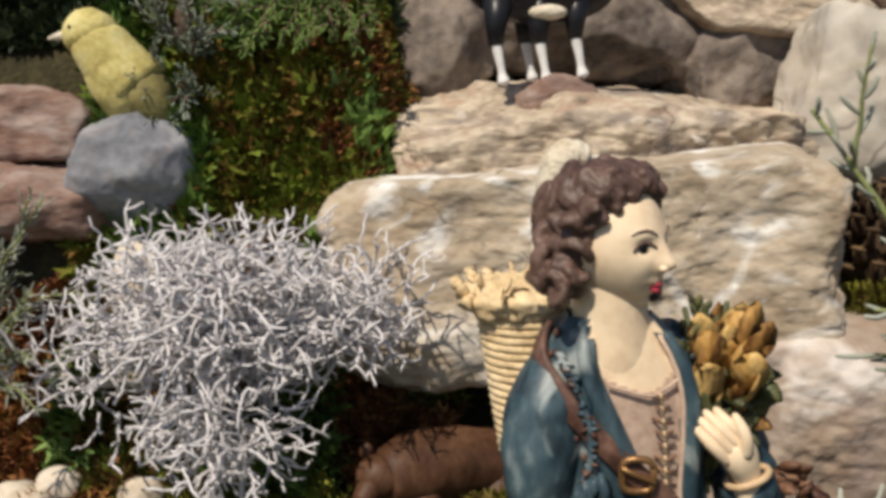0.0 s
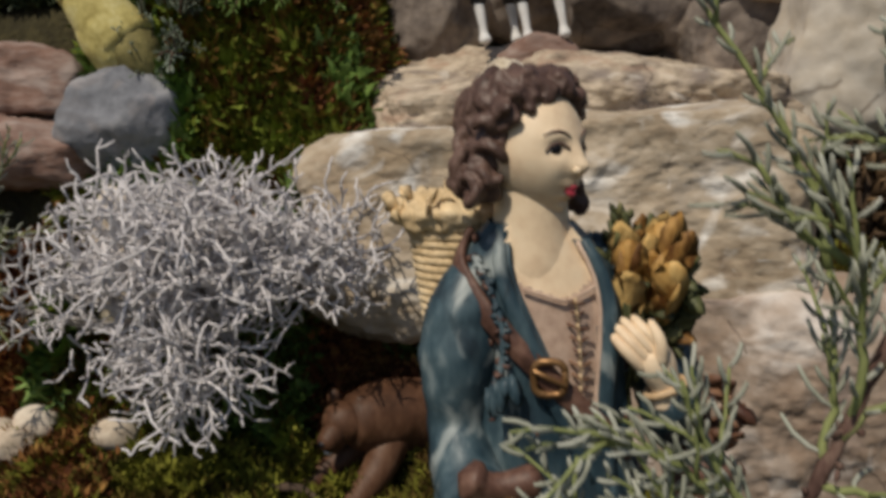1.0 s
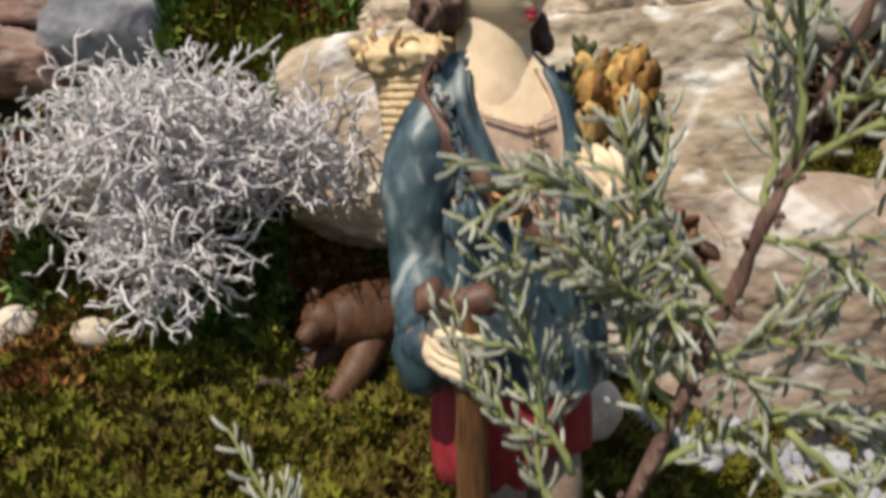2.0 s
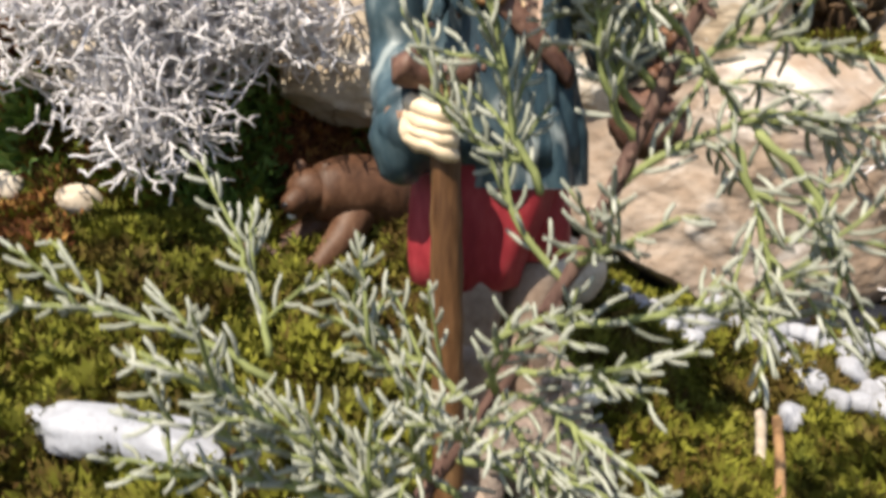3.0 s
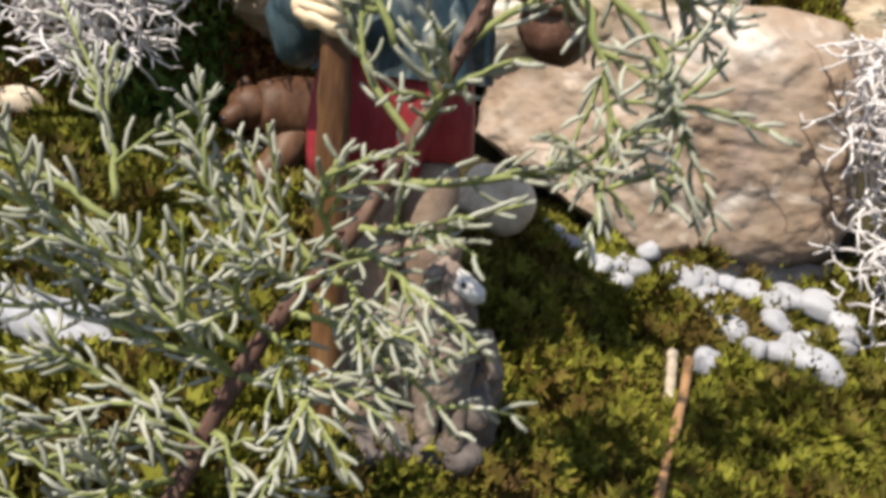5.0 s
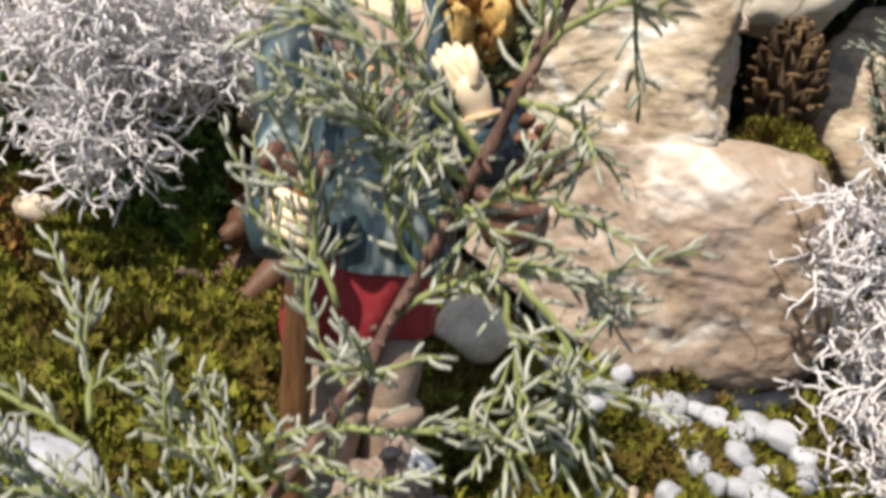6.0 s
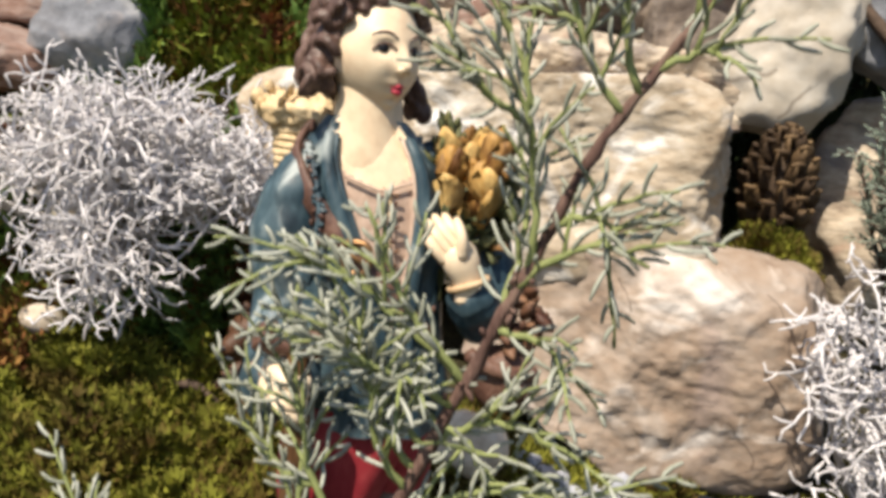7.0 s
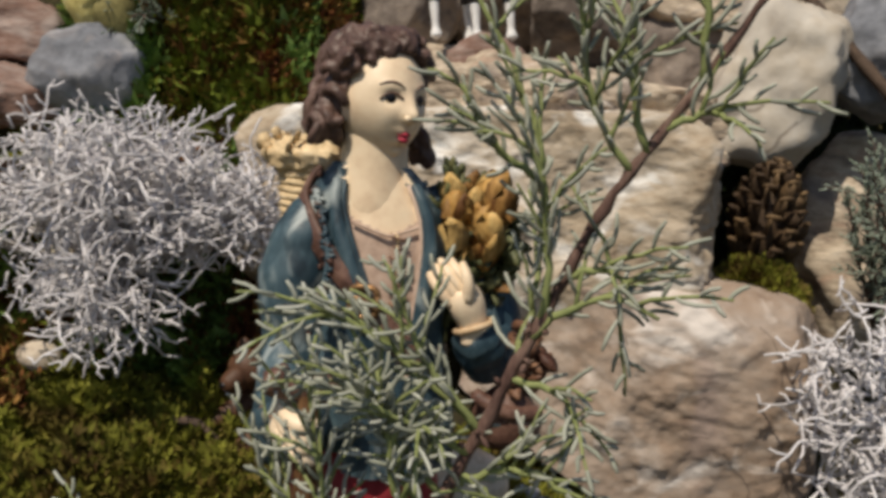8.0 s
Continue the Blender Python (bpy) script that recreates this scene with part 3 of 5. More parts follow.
# ---- painted resin figure of a shepherd, one mesh ----
def build_figure():
    g = Geo()
    mats = [SKIN, SHIRT, HAIR, COAT, RED, LEATHER, WICKER, CREAM, GOLD, FOLIAGE, RUSSET, STAFF, BLACK, LIPS, WHITE, BRASS, PLINTH, HAND, STOCKING]
    (skin, shirt, hair, coat, red, leather, wicker, cream, gold, leaf, russet, staff, black, lips, white, brass, plinth, hand, stocking) = range(19)
    rnd = random.Random(4)
    # torso with an open coat: rings of height, centre and half axes
    rings = [(0.098, 0.056, 0.215, 0.0235, 0.0180), (0.112, 0.056, 0.216, 0.0230, 0.0175), (0.126, 0.054, 0.217, 0.0215, 0.0165),
             (0.142, 0.052, 0.218, 0.0215, 0.0165), (0.155, 0.051, 0.218, 0.0225, 0.0160), (0.166, 0.050, 0.218, 0.0225, 0.0150),
             (0.175, 0.049, 0.218, 0.0200, 0.0130), (0.182, 0.0485, 0.2175, 0.0150, 0.0108), (0.187, 0.048, 0.217, 0.0105, 0.0090)]
    seg, fine = 96, 9
    rows = []
    for i in range(len(rings) - 1):
        for j in range(fine):
            t = j / fine
            rows.append([a + (b - a) * t for a, b in zip(rings[i], rings[i + 1])])
    rows.append(rings[-1])
    front = radians(32)

    def surf(z, a, grow=0.0):
        for r0, r1 in zip(rows, rows[1:]):
            if r0[0] <= z <= r1[0]:
                t = (z - r0[0]) / (r1[0] - r0[0])
                q = [u + (w - u) * t for u, w in zip(r0, r1)]
                break
        else:
            q = rows[-1] if z > rows[-1][0] else rows[0]
        return Vector((q[1] + (q[3] + grow) * math.sin(a), q[2] - (q[4] + grow) * math.cos(a), z))

    def half_open(z, sgn):
        """The angle of the coat's opening on either side of its lowest point, at a height."""
        t = max(0.0, (z - 0.118) / 0.066)
        return radians(3 + (60 if sgn < 0 else 20) * t ** 1.1) if z > 0.118 else 0.0

    verts, faces, fm = [], [], []
    for z, cx, cy, rx, ry in rows:
        for j in range(seg):
            a = math.tau * j / seg
            d = (a - front + math.pi) % math.tau - math.pi
            inside = abs(d) < half_open(z, d)
            fold = 0.0 if inside else 0.0011 * math.sin(d * 9 + z * 60) * (1 if z < 0.16 else 0.4)
            sink = -0.0016 if inside else fold + 0.0009
            verts.append(Vector((cx + (rx + sink) * math.sin(a), cy - (ry + sink) * math.cos(a), z)))
    for i in range(len(rows) - 1):
        z = rows[i][0]
        for j in range(seg):
            a = math.tau * (j + 0.5) / seg
            d = (a - front + math.pi) % math.tau - math.pi
            k = coat
            if abs(d) < half_open(z, d):
                k = skin if z > 0.167 + 0.008 * abs(d + 0.25) else shirt
            faces.append((i * seg + j, i * seg + (j + 1) % seg, (i + 1) * seg + (j + 1) % seg, (i + 1) * seg + j))
            fm.append(k)
    o = len(g.v)
    g.v += verts
    g.f += [tuple(o + q for q in f) for f in faces]
    g.m += fm
    # lapels: rolled coat edges with a lighter inner edge, and stitched shirt neckline
    for sgn in (-1, 1):
        zs = [0.120 + 0.062 * t / 14 for t in range(15)]
        edge = [surf(z, front + sgn * (half_open(z, sgn) + 0.06), 0.0008) for z in zs]
        g.tube(edge, [0.0018 + 0.0010 * math.sin(t / 14 * math.pi) for t in range(15)], 8, coat)
        inner = [surf(z, front + sgn * max(half_open(z, sgn) - 0.06, 0.02), 0.0002) for z in zs]
        g.tube(inner, 0.0008, 6, shirt if sgn > 0 else coat)
        stitch = [surf(z, front + sgn * (half_open(z, sgn) + 0.42 + 0.2 * (z - 0.12) / 0.06), 0.0012) for z in zs]
        for p in stitch[2:]:
            for _ in range(2):
                g.blob(p + Vector((rnd.uniform(-1, 1), rnd.uniform(-1, 1), rnd.uniform(-2, 2))) * 0.0006, (0.0009, 0.0008, 0.0012), leather if rnd.random() < 0.5 else coat, seg=6, rings=5)
    for k in range(8):  # lacing of the shirt
        z = 0.1440 + 0.0033 * k
        p = surf(z, front - 0.12, 0.0002)
        wide = 0.0016 + 0.0006 * (k % 3)
        g.tube([p + Vector((-wide, 0.0003, 0.0012)), p + Vector((0, -0.0006, 0)), p + Vector((wide, 0.0003, 0.0010 - 0.0012 * (k % 2)))], 0.00045, 5, russet if k % 3 else leather)
        g.tube([p + Vector((0.0003, -0.0004, -0.0014)), p + Vector((-0.0003, -0.0006, 0.0014))], 0.0004, 5, wicker)
    hem = [surf(0.1675 + 0.008 * abs(t - 0.45) * 0.9, front + radians(-42 + 62 * t), 0.0001) for t in [q / 12 for q in range(13)]]
    g.tube(hem, 0.0005, 6, shirt)
    # leather strap across the chest with its buckle
    way = smooth_line([(0.1835, -95, 0), (0.1800, -82, 0), (0.1720, -52, 0), (0.1620, -28, 0), (0.1520, -6, 0), (0.1440, 12, 0), (0.1340, 36, 0), (0.1260, 58, 0)], 4)
    g.ribbon([surf(q.x, radians(q.y), 0.0026) for q in way], [Vector((math.sin(radians(q.y)), -math.cos(radians(q.y)), 0.25)) for q in way], 0.0031, 0.0010, leather)
    bc = surf(0.1490, radians(2), 0.0042)
    ring = [bc + Vector((math.copysign(abs(math.cos(a)) ** 0.6, math.cos(a)) * 0.0040, -0.0004 * math.cos(a), math.copysign(abs(math.sin(a)) ** 0.6, math.sin(a)) * 0.0044)) for a in [math.tau * i / 20 + 0.3 for i in range(21)]]
    g.tube(ring, 0.0010, 8, brass)
    g.tube([bc + Vector((-0.0042, -0.0006, 0.0022)), bc + Vector((0.0042, -0.0009, -0.0018))], 0.0008, 6, brass)
    # frayed armhole edge of the coat and a torn flap below it
    seam = smooth_line([(0.0331, 0.2085, 0.1785), (0.0372, 0.2040, 0.1710), (0.0402, 0.2005, 0.1622), (0.0406, 0.1990, 0.1540), (0.0393, 0.1975, 0.1455), (0.0380, 0.1965, 0.1385)], 7)
    g.tube(seam, [0.0009] * len(seam), 7, coat)
    for i in range(70):
        p = seam[(i * len(seam)) // 70]
        w = Vector((rnd.uniform(-1, 1), rnd.uniform(-0.7, 0.1), rnd.uniform(-0.8, 0.6))) * 0.0024
        g.petal(p - w * 0.4, p + w, rnd.uniform(0.0008, 0.0015), rnd.uniform(-0.0006, 0.0006), coat if i % 3 else leather, 0.0004, rnd.uniform(-1, 1))
    for i in range(7):
        p = Vector(seam[-9]) + Vector((0.0010 * (i - 3), -0.0008, 0.0006 * i))
        g.petal(p, p + Vector((rnd.uniform(-0.003, 0.002), -0.001, -rnd.uniform(0.004, 0.009))), 0.0022, 0.0009, coat, 0.0005, rnd.uniform(-0.6, 0.6))
    # neck and throat
    g.tube(smooth_line([(0.0490, 0.2190, 0.168), (0.0488, 0.2180, 0.178), (0.0484, 0.2172, 0.188), (0.0475, 0.2170, 0.200)], 5),
           [0.0118, 0.0122, 0.0124, 0.0123, 0.0121, 0.0118, 0.0114, 0.0110, 0.0106, 0.0103, 0.0101, 0.0099, 0.0098, 0.0097, 0.0096, 0.0095], 28, skin)
    # head
    turn_f = radians(46)
    f = Vector((math.sin(turn_f), -math.cos(turn_f), 0))
    s = Vector((-math.cos(turn_f), -math.sin(turn_f), 0))
    u = Vector((0, 0, 1))
    head = Vector((0.0482, 0.2165, 0.2050))
    basis = Matrix((f, s, u)).transposed()

    def face(d):
        ff, ss, uu = d.x, d.y, d.z
        p = Vector((ff * 0.0150, ss * 0.0131, uu * 0.0184))
        if uu < 0:
            p.z *= 0.89
            p.y *= 1 - 0.36 * (-uu) ** 1.8
            p.x += 0.0022 * (-uu) ** 2 * (ff > -0.3)
        if ff > 0:
            def bump(s0, u0, ws, wu):
                return math.exp(-((ss - s0) / ws) ** 2 - ((uu - u0) / wu) ** 2)
            p.x += 0.0031 * bump(0, -0.20, 0.13, 0.12) + 0.0023 * bump(0, -0.04, 0.11, 0.20)
            p.x += 0.0010 * bump(0, -0.47, 0.26, 0.07) + 0.0010 * bump(0, -0.62, 0.22, 0.06) + 0.0017 * bump(0, -0.86, 0.25, 0.12)
            p.x -= 0.0009 * bump(0, -0.545, 0.24, 0.035) + 0.0008 * bump(0, -0.74, 0.25, 0.06)
            for q in (-0.40, 0.40):
                p.x -= 0.0016 * bump(q, 0.08, 0.17, 0.11)
                p.x += 0.0007 * bump(q, 0.27, 0.25, 0.08) + 0.0006 * bump(q * 1.15, -0.22, 0.2, 0.2)
        return p

    g.blob(head, None, skin, basis, 72, 60, shape=face)

    def on_face(ss, uu, out=0.0):
        ff = math.sqrt(max(0.0, 1 - ss * ss - uu * uu))
        return head + basis @ (face(Vector((ff, ss, uu))) + Vector((out, 0, 0)))

    for q in (-1, 1):
        eye = on_face(q * 0.40, 0.08, -0.0002)
        tilt = basis @ Matrix.Rotation(q * 0.45, 3, "Z")
        g.blob(eye, (0.0008, 0.0025, 0.0014), white, tilt, 14, 10)
        g.blob(eye + tilt @ Vector((0.0006, -q * 0.0003, 0.0)), (0.0007, 0.00150, 0.00155), black, tilt, 14, 10)
        g.tube([on_face(q * (0.40 + 0.22 * t), 0.165 - 0.10 * t * t - 0.02 * t, 0.0002) for t in (-1, -0.5, 0, 0.5, 1)], 0.00036, 5, hair)
        g.tube([on_face(q * (0.40 + 0.24 * t), 0.325 - 0.07 * t * t + 0.01 * t, 0.0001) for t in (-1, -0.5, 0, 0.5, 1)], [0.0002, 0.0004, 0.00045, 0.0004, 0.0002], 5, hair)
        g.blob(on_face(q * 0.10, -0.235, -0.0004), (0.0012, 0.0011, 0.0010), skin, basis, 10, 8)
    up_lip = [on_face(t * 0.20, -0.50 - 0.015 * abs(t) + 0.012 * math.cos(t * 6), 0.0000) for t in (-1, -0.6, -0.2, 0.2, 0.6, 1)]
    low_lip = [on_face(t * 0.17, -0.60 + 0.035 * t * t, 0.0001) for t in (-1, -0.6, -0.2, 0.2, 0.6, 1)]
    g.tube(up_lip, [0.0002, 0.0006, 0.0008, 0.0008, 0.0006, 0.0002], 7, lips)
    g.tube(low_lip, [0.0002, 0.0007, 0.0010, 0.0010, 0.0007, 0.0002], 7, lips)
    # hair: a cap, wavy strands that lie on it, and rolled locks at their ends
    crown = head - f * 0.0035 + u * 0.0050
    lean = basis @ Matrix.Rotation(-0.30, 3, "Y")

    def on_cap(th, ph, out=0.0):
        d = Vector((math.sin(th) * math.cos(ph), math.sin(th) * math.sin(ph), math.cos(th)))
        return crown + lean @ Vector((d.x * (0.0160 + out), d.y * (0.0143 + out), d.z * (0.0158 + out)))

    mass = Geo()
    rnd.seed(29)
    mass.blob(crown, None, 0, lean, 48, 30, shape=lambda d: Vector((d.x * 0.0168, d.y * 0.0151, max(d.z, -0.85 if d.x < -0.2 else (-0.35 if d.x < 0.1 else 0.32)) * 0.0164)))

    def strand(ph, th0, th1, width, wave):
        k = 16
        a0, a1 = rnd.uniform(0, 6.28), rnd.uniform(0.8, 1.3)
        pts = []
        for i in range(k + 1):
            t = i / k
            pts.append(on_cap(th0 + (th1 - th0) * t, ph + wave * (0.35 + 1.3 * t) * math.sin(a0 + a1 * 6.5 * t) / max(0.35, math.sin(th0 + (th1 - th0) * t)), 0.0004 + 0.0010 * math.sin(a0 * 2 + 7 * t) * t * t))
        mass.tube(pts, [width * (0.55 + 0.45 * math.sin(math.pi * min(1, 0.12 + 0.80 * i / k))) for i in range(k + 1)], 8, 0, 0.8)
        return pts[-1]

    def lock(at, axis, size, turns=1.3, thick=0.0026):
        """A rolled lock of hair: a short spiral."""
        axis = Vector(axis).normalized()
        a = axis.orthogonal().normalized()
        b = axis.cross(a)
        ph = rnd.uniform(0, 6.28)
        k = 12
        pts = [Vector(at) + (a * math.cos(ph + math.tau * turns * t / k) + b * math.sin(ph + math.tau * turns * t / k)) * size * (1.0 - 0.6 * t / k) + axis * size * 0.9 * (t / k - 0.5) for t in range(k + 1)]
        mass.tube(pts, [thick * (0.55 + 0.45 * math.sin(math.pi * (0.15 + 0.8 * t / k))) for t in range(k + 1)], 8, 0, 0.75)

    for i in range(27):  # broad combed waves from the crown
        ph = math.tau * i / 27 + rnd.uniform(-0.1, 0.1)
        ahead = max(0.0, math.cos(ph))
        strand(ph, rnd.uniform(0.08, 0.3), math.pi * (0.64 - 0.30 * ahead ** 0.7) * rnd.uniform(0.90, 1.05), rnd.uniform(0.0017, 0.0029), 0.17)
    for i in range(20):  # tousled waves that lie across the top and the temples
        ph, th = radians(rnd.uniform(-120, 120)), math.pi * rnd.uniform(0.16, 0.36)
        p = [on_cap(th + 0.30 * math.sin(q * 1.9 + i), ph + 0.16 * q * (1 if i % 2 else -1), 0.0010 + 0.0012 * math.sin(q * 0.9)) for q in range(5)]
        mass.tube(smooth_line(p, 4), [0.0008 + 0.0017 * math.sin(math.pi * (0.1 + 0.85 * q / 16)) for q in range(17)], 8, 0, 0.7)
    for i in range(12):  # rolled fringe, parted over the brow
        ph = radians(-84 + 168 * i / 11 + rnd.uniform(-6, 6))
        p = on_cap(math.pi * (0.300 + 0.19 * abs(math.sin(ph)) ** 2 + rnd.uniform(-0.04, 0.05)), ph, rnd.uniform(0.0004, 0.0026))
        out = (p - crown).normalized()
        lock(p, out + s * rnd.uniform(-0.8, 0.8) + u * rnd.uniform(-0.5, 0.6), rnd.uniform(0.0024, 0.0050), rnd.uniform(0.7, 1.3), rnd.uniform(0.0014, 0.0026))
    for q in (-1, 1):  # heavy curls over the ears and down the neck
        for i in range(14):
            t = i / 13
            back = (i * 0.618) % 1.0
            p = head + s * q * (0.0130 - 0.002 * back + 0.0050 * t) - f * (0.0015 + 0.0110 * back) + u * (0.005 - 0.0145 * t)
            lock(p, s * q + f * rnd.uniform(-0.7, 0.7) + u * rnd.uniform(-0.6, 0.6), rnd.uniform(0.0032, 0.0054), rnd.uniform(0.7, 1.1), rnd.uniform(0.0018, 0.0030))
    for i in range(12):
        a = radians(-75 + 150 * i / 11)
        p = head - f * 0.0125 * math.cos(a) + s * 0.0130 * math.sin(a) + u * (-0.001 - 0.009 * ((i * 0.618) % 1.0))
        lock(p, -f * math.cos(a) + s * math.sin(a) + u * rnd.uniform(-0.4, 0.4), rnd.uniform(0.0034, 0.0046), 0.9, rnd.uniform(0.0026, 0.0034))
    for i in range(3):  # thick curl on the far side of the neck
        lock(Vector((0.0600, 0.2290, 0.1960 - 0.003 * i)), s + f * rnd.uniform(-0.5, 0.5), 0.0034, 0.8, 0.0030)
    for i, q in enumerate(mass.v):
        mass.v[i] = q + noise.noise_vector(q * 170) * 0.0006
    # merge the locks into one skin, so that they run into each other as in a cast
    lump = new("hair_mass", mass.mesh("hair_mass", HAIR))
    fuse = lump.modifiers.new("fuse", "REMESH")
    fuse.mode, fuse.voxel_size = "VOXEL", 0.0005
    ease = lump.modifiers.new("ease", "SMOOTH")
    ease.factor, ease.iterations = 0.5, 3
    cast = lump.evaluated_get(bpy.context.evaluated_depsgraph_get())
    shell = cast.to_mesh()
    g.add([v.co.copy() for v in shell.vertices], [tuple(p.vertices) for p in shell.polygons], hair)
    cast.to_mesh_clear()
    spare = lump.data
    bpy.data.objects.remove(lump)
    bpy.data.meshes.remove(spare)
    rnd.seed(5)
    # crumpled cream cloth hanging behind the head
    cloth = len(g.v)
    g.tube(smooth_line([(0.0470, 0.2520, 0.2255), (0.0410, 0.2520, 0.2263), (0.0380, 0.2520, 0.2174), (0.0361, 0.2520, 0.2018), (0.0336, 0.2520, 0.1885)], 10),
           [0.0026 + 0.0030 * math.sin(math.pi * (0.15 + 0.75 * i / 40)) + 0.0003 * rnd.random() for i in range(41)], 22, cream)
    for i in range(cloth, len(g.v)):
        g.v[i] = g.v[i] + noise.noise_vector(g.v[i] * 420) * 0.0011
    # sleeves, cuffs and the hand on the staff
    arm = smooth_line([(0.0345, 0.2160, 0.1740), (0.0305, 0.2120, 0.1620), (0.0285, 0.2090, 0.1470), (0.0285, 0.2085, 0.1320), (0.0305, 0.2025, 0.1225), (0.0340, 0.1955, 0.1160)], 6)
    k = len(arm)
    sleeve = len(g.v)
    g.tube(arm, [(0.0076 + 0.0030 * math.sin(math.pi * min(1, i / 16)) + 0.0030 * max(0, (i - 18) / 12)) for i in range(k)], 26, coat)
    grip = len(g.v)
    g.tube(bezier((0.0290, 0.1900, 0.1215), (0.0355, 0.1770, 0.1150), (0, 0, -0.001), 6), [0.0090, 0.0098, 0.0104, 0.0108, 0.0108, 0.0102, 0.0088], 20, coat)
    for i in range(4):
        g.tube(smooth_line([(0.0320, 0.1730, 0.1235 - 0.0027 * i), (0.0360, 0.1680, 0.1225 - 0.0030 * i), (0.0405, 0.1662, 0.1212 - 0.0030 * i), (0.0430, 0.1690, 0.1205 - 0.0030 * i)], 4), 0.0021, 10, skin)
    g.blob((0.0345, 0.1740, 0.1180), (0.0050, 0.0048, 0.0066), skin, rough=0.0002)
    g.tube([(0.0300, 0.1800, 0.1190), (0.0330, 0.1760, 0.1185)], [0.0068, 0.0052], 10, russet)
    g.blob((0.0285, 0.1835, 0.1130), (0.0078, 0.0095, 0.0105), coat, Matrix.Rotation(0.3, 3, "X"), 24, 16, 0.0010, 120)
    for i in range(sleeve, len(g.v)):  # folds in the cloth
        q = g.v[i]
        g.v[i] = q + noise.noise_vector(Vector((q.x * 90, q.y * 90, q.z * 150))) * 0.0011 + noise.noise_vector(q * 260) * 0.0004
    # staff with its knobbed cross handle
    g.tube(smooth_line([(0.0400, 0.1705, 0.132), (0.0410, 0.1712, 0.110), (0.0420, 0.1722, 0.080), (0.0432, 0.1735, 0.045), (0.0445, 0.1750, -0.012)], 6),
           [0.0030 + 0.0012 * min(1, i / 10) + 0.00025 * math.sin(i * 2.3) for i in range(25)], 12, staff)
    g.tube(smooth_line([(0.0300, 0.1695, 0.1325), (0.0340, 0.1700, 0.1305), (0.0400, 0.1705, 0.1305), (0.0465, 0.1710, 0.1315)], 5),
           [0.0050, 0.0052, 0.0050, 0.0046, 0.0042, 0.0038, 0.0036, 0.0034, 0.0034, 0.0034, 0.0036, 0.0038, 0.0040, 0.0042, 0.0044, 0.0040], 10, leather)
    for i in range(grip, len(g.v)):
        g.v[i] = g.v[i] + Vector((0.0020, 0.0135, -0.0040))
    # the other sleeve and the hand with flowers
    arm2 = smooth_line([(0.0630, 0.2230, 0.1765), (0.0725, 0.2260, 0.1690), (0.0830, 0.2290, 0.1530), (0.0890, 0.2250, 0.1370), (0.0880, 0.2150, 0.1330), (0.0845, 0.2075, 0.1410)], 6)
    cut_from = len(g.v)
    g.tube(arm2, [0.0075 + 0.0026 * math.sin(math.pi * min(1, i / 26)) + 0.0005 * math.sin(i * 2.1) for i in range(len(arm2))], 22, coat)
    for i in range(cut_from, len(g.v)):
        g.v[i] = g.v[i] + noise.noise_vector(g.v[i] * 160) * 0.0010
    g.tube(smooth_line([(0.0846, 0.2070, 0.1400), (0.0836, 0.2062, 0.1445), (0.0815, 0.2055, 0.1495), (0.0785, 0.2050, 0.1545)], 5),
           [0.0052, 0.0050, 0.0048, 0.0047, 0.0046, 0.0046, 0.0047, 0.0049, 0.0052, 0.0055, 0.0057, 0.0058, 0.0058, 0.0056, 0.0052, 0.0044], 18, skin, 0.72)
    g.tube([Vector((0.0838, 0.2063, 0.1440)) + Vector((math.cos(a) * 0.0052, math.sin(a) * 0.0044, math.cos(a) * 0.0022)) for a in [math.tau * i / 20 for i in range(21)]], 0.0010, 8, hand)
    for i in range(4):  # fingers laid side by side over the stems
        b = Vector((0.0770, 0.2025, 0.1535)) + Vector((0.0019, 0.0005, 0.0014)) * (i - 1)
        ln = (0.0088, 0.0100, 0.0104, 0.0092)[i]
        way = Vector((-0.68, 0.20, 0.70)).normalized()
        g.tube(smooth_line([b - way * 0.003 + Vector((0, 0.0012, 0)), b + way * ln * 0.35 + Vector((0, -0.0006, 0)), b + way * ln * 0.7, b + way * ln + Vector((0, 0.0022, 0))], 4),
               [0.0015, 0.0017, 0.0017, 0.0017, 0.0016, 0.0016, 0.0016, 0.0015, 0.0015, 0.0014, 0.0013, 0.0012, 0.0008], 10, skin)
    g.tube(smooth_line([(0.0812, 0.2025, 0.1520), (0.0808, 0.2015, 0.1575), (0.0785, 0.2040, 0.1625)], 4), [0.0020, 0.0019, 0.0018, 0.0017, 0.0016, 0.0016, 0.0015, 0.0013, 0.0009], 10, skin)
    start = len(g.v)
    # bunch of flowers: stems, leaves and golden petals
    for i in range(14):
        a = Vector((0.0755 + rnd.uniform(-0.002, 0.003), 0.1935 + rnd.uniform(-0.001, 0.002), 0.150 + rnd.uniform(-0.02, 0.004)))
        b = Vector((0.0790 + rnd.uniform(-0.008, 0.008), 0.204 + rnd.uniform(-0.003, 0.003), 0.175 + rnd.uniform(-0.008, 0.008)))
        g.tube(bezier(a, b, (0, -0.001, 0), 4), 0.0008, 6, leaf)
    petals = len(g.v)
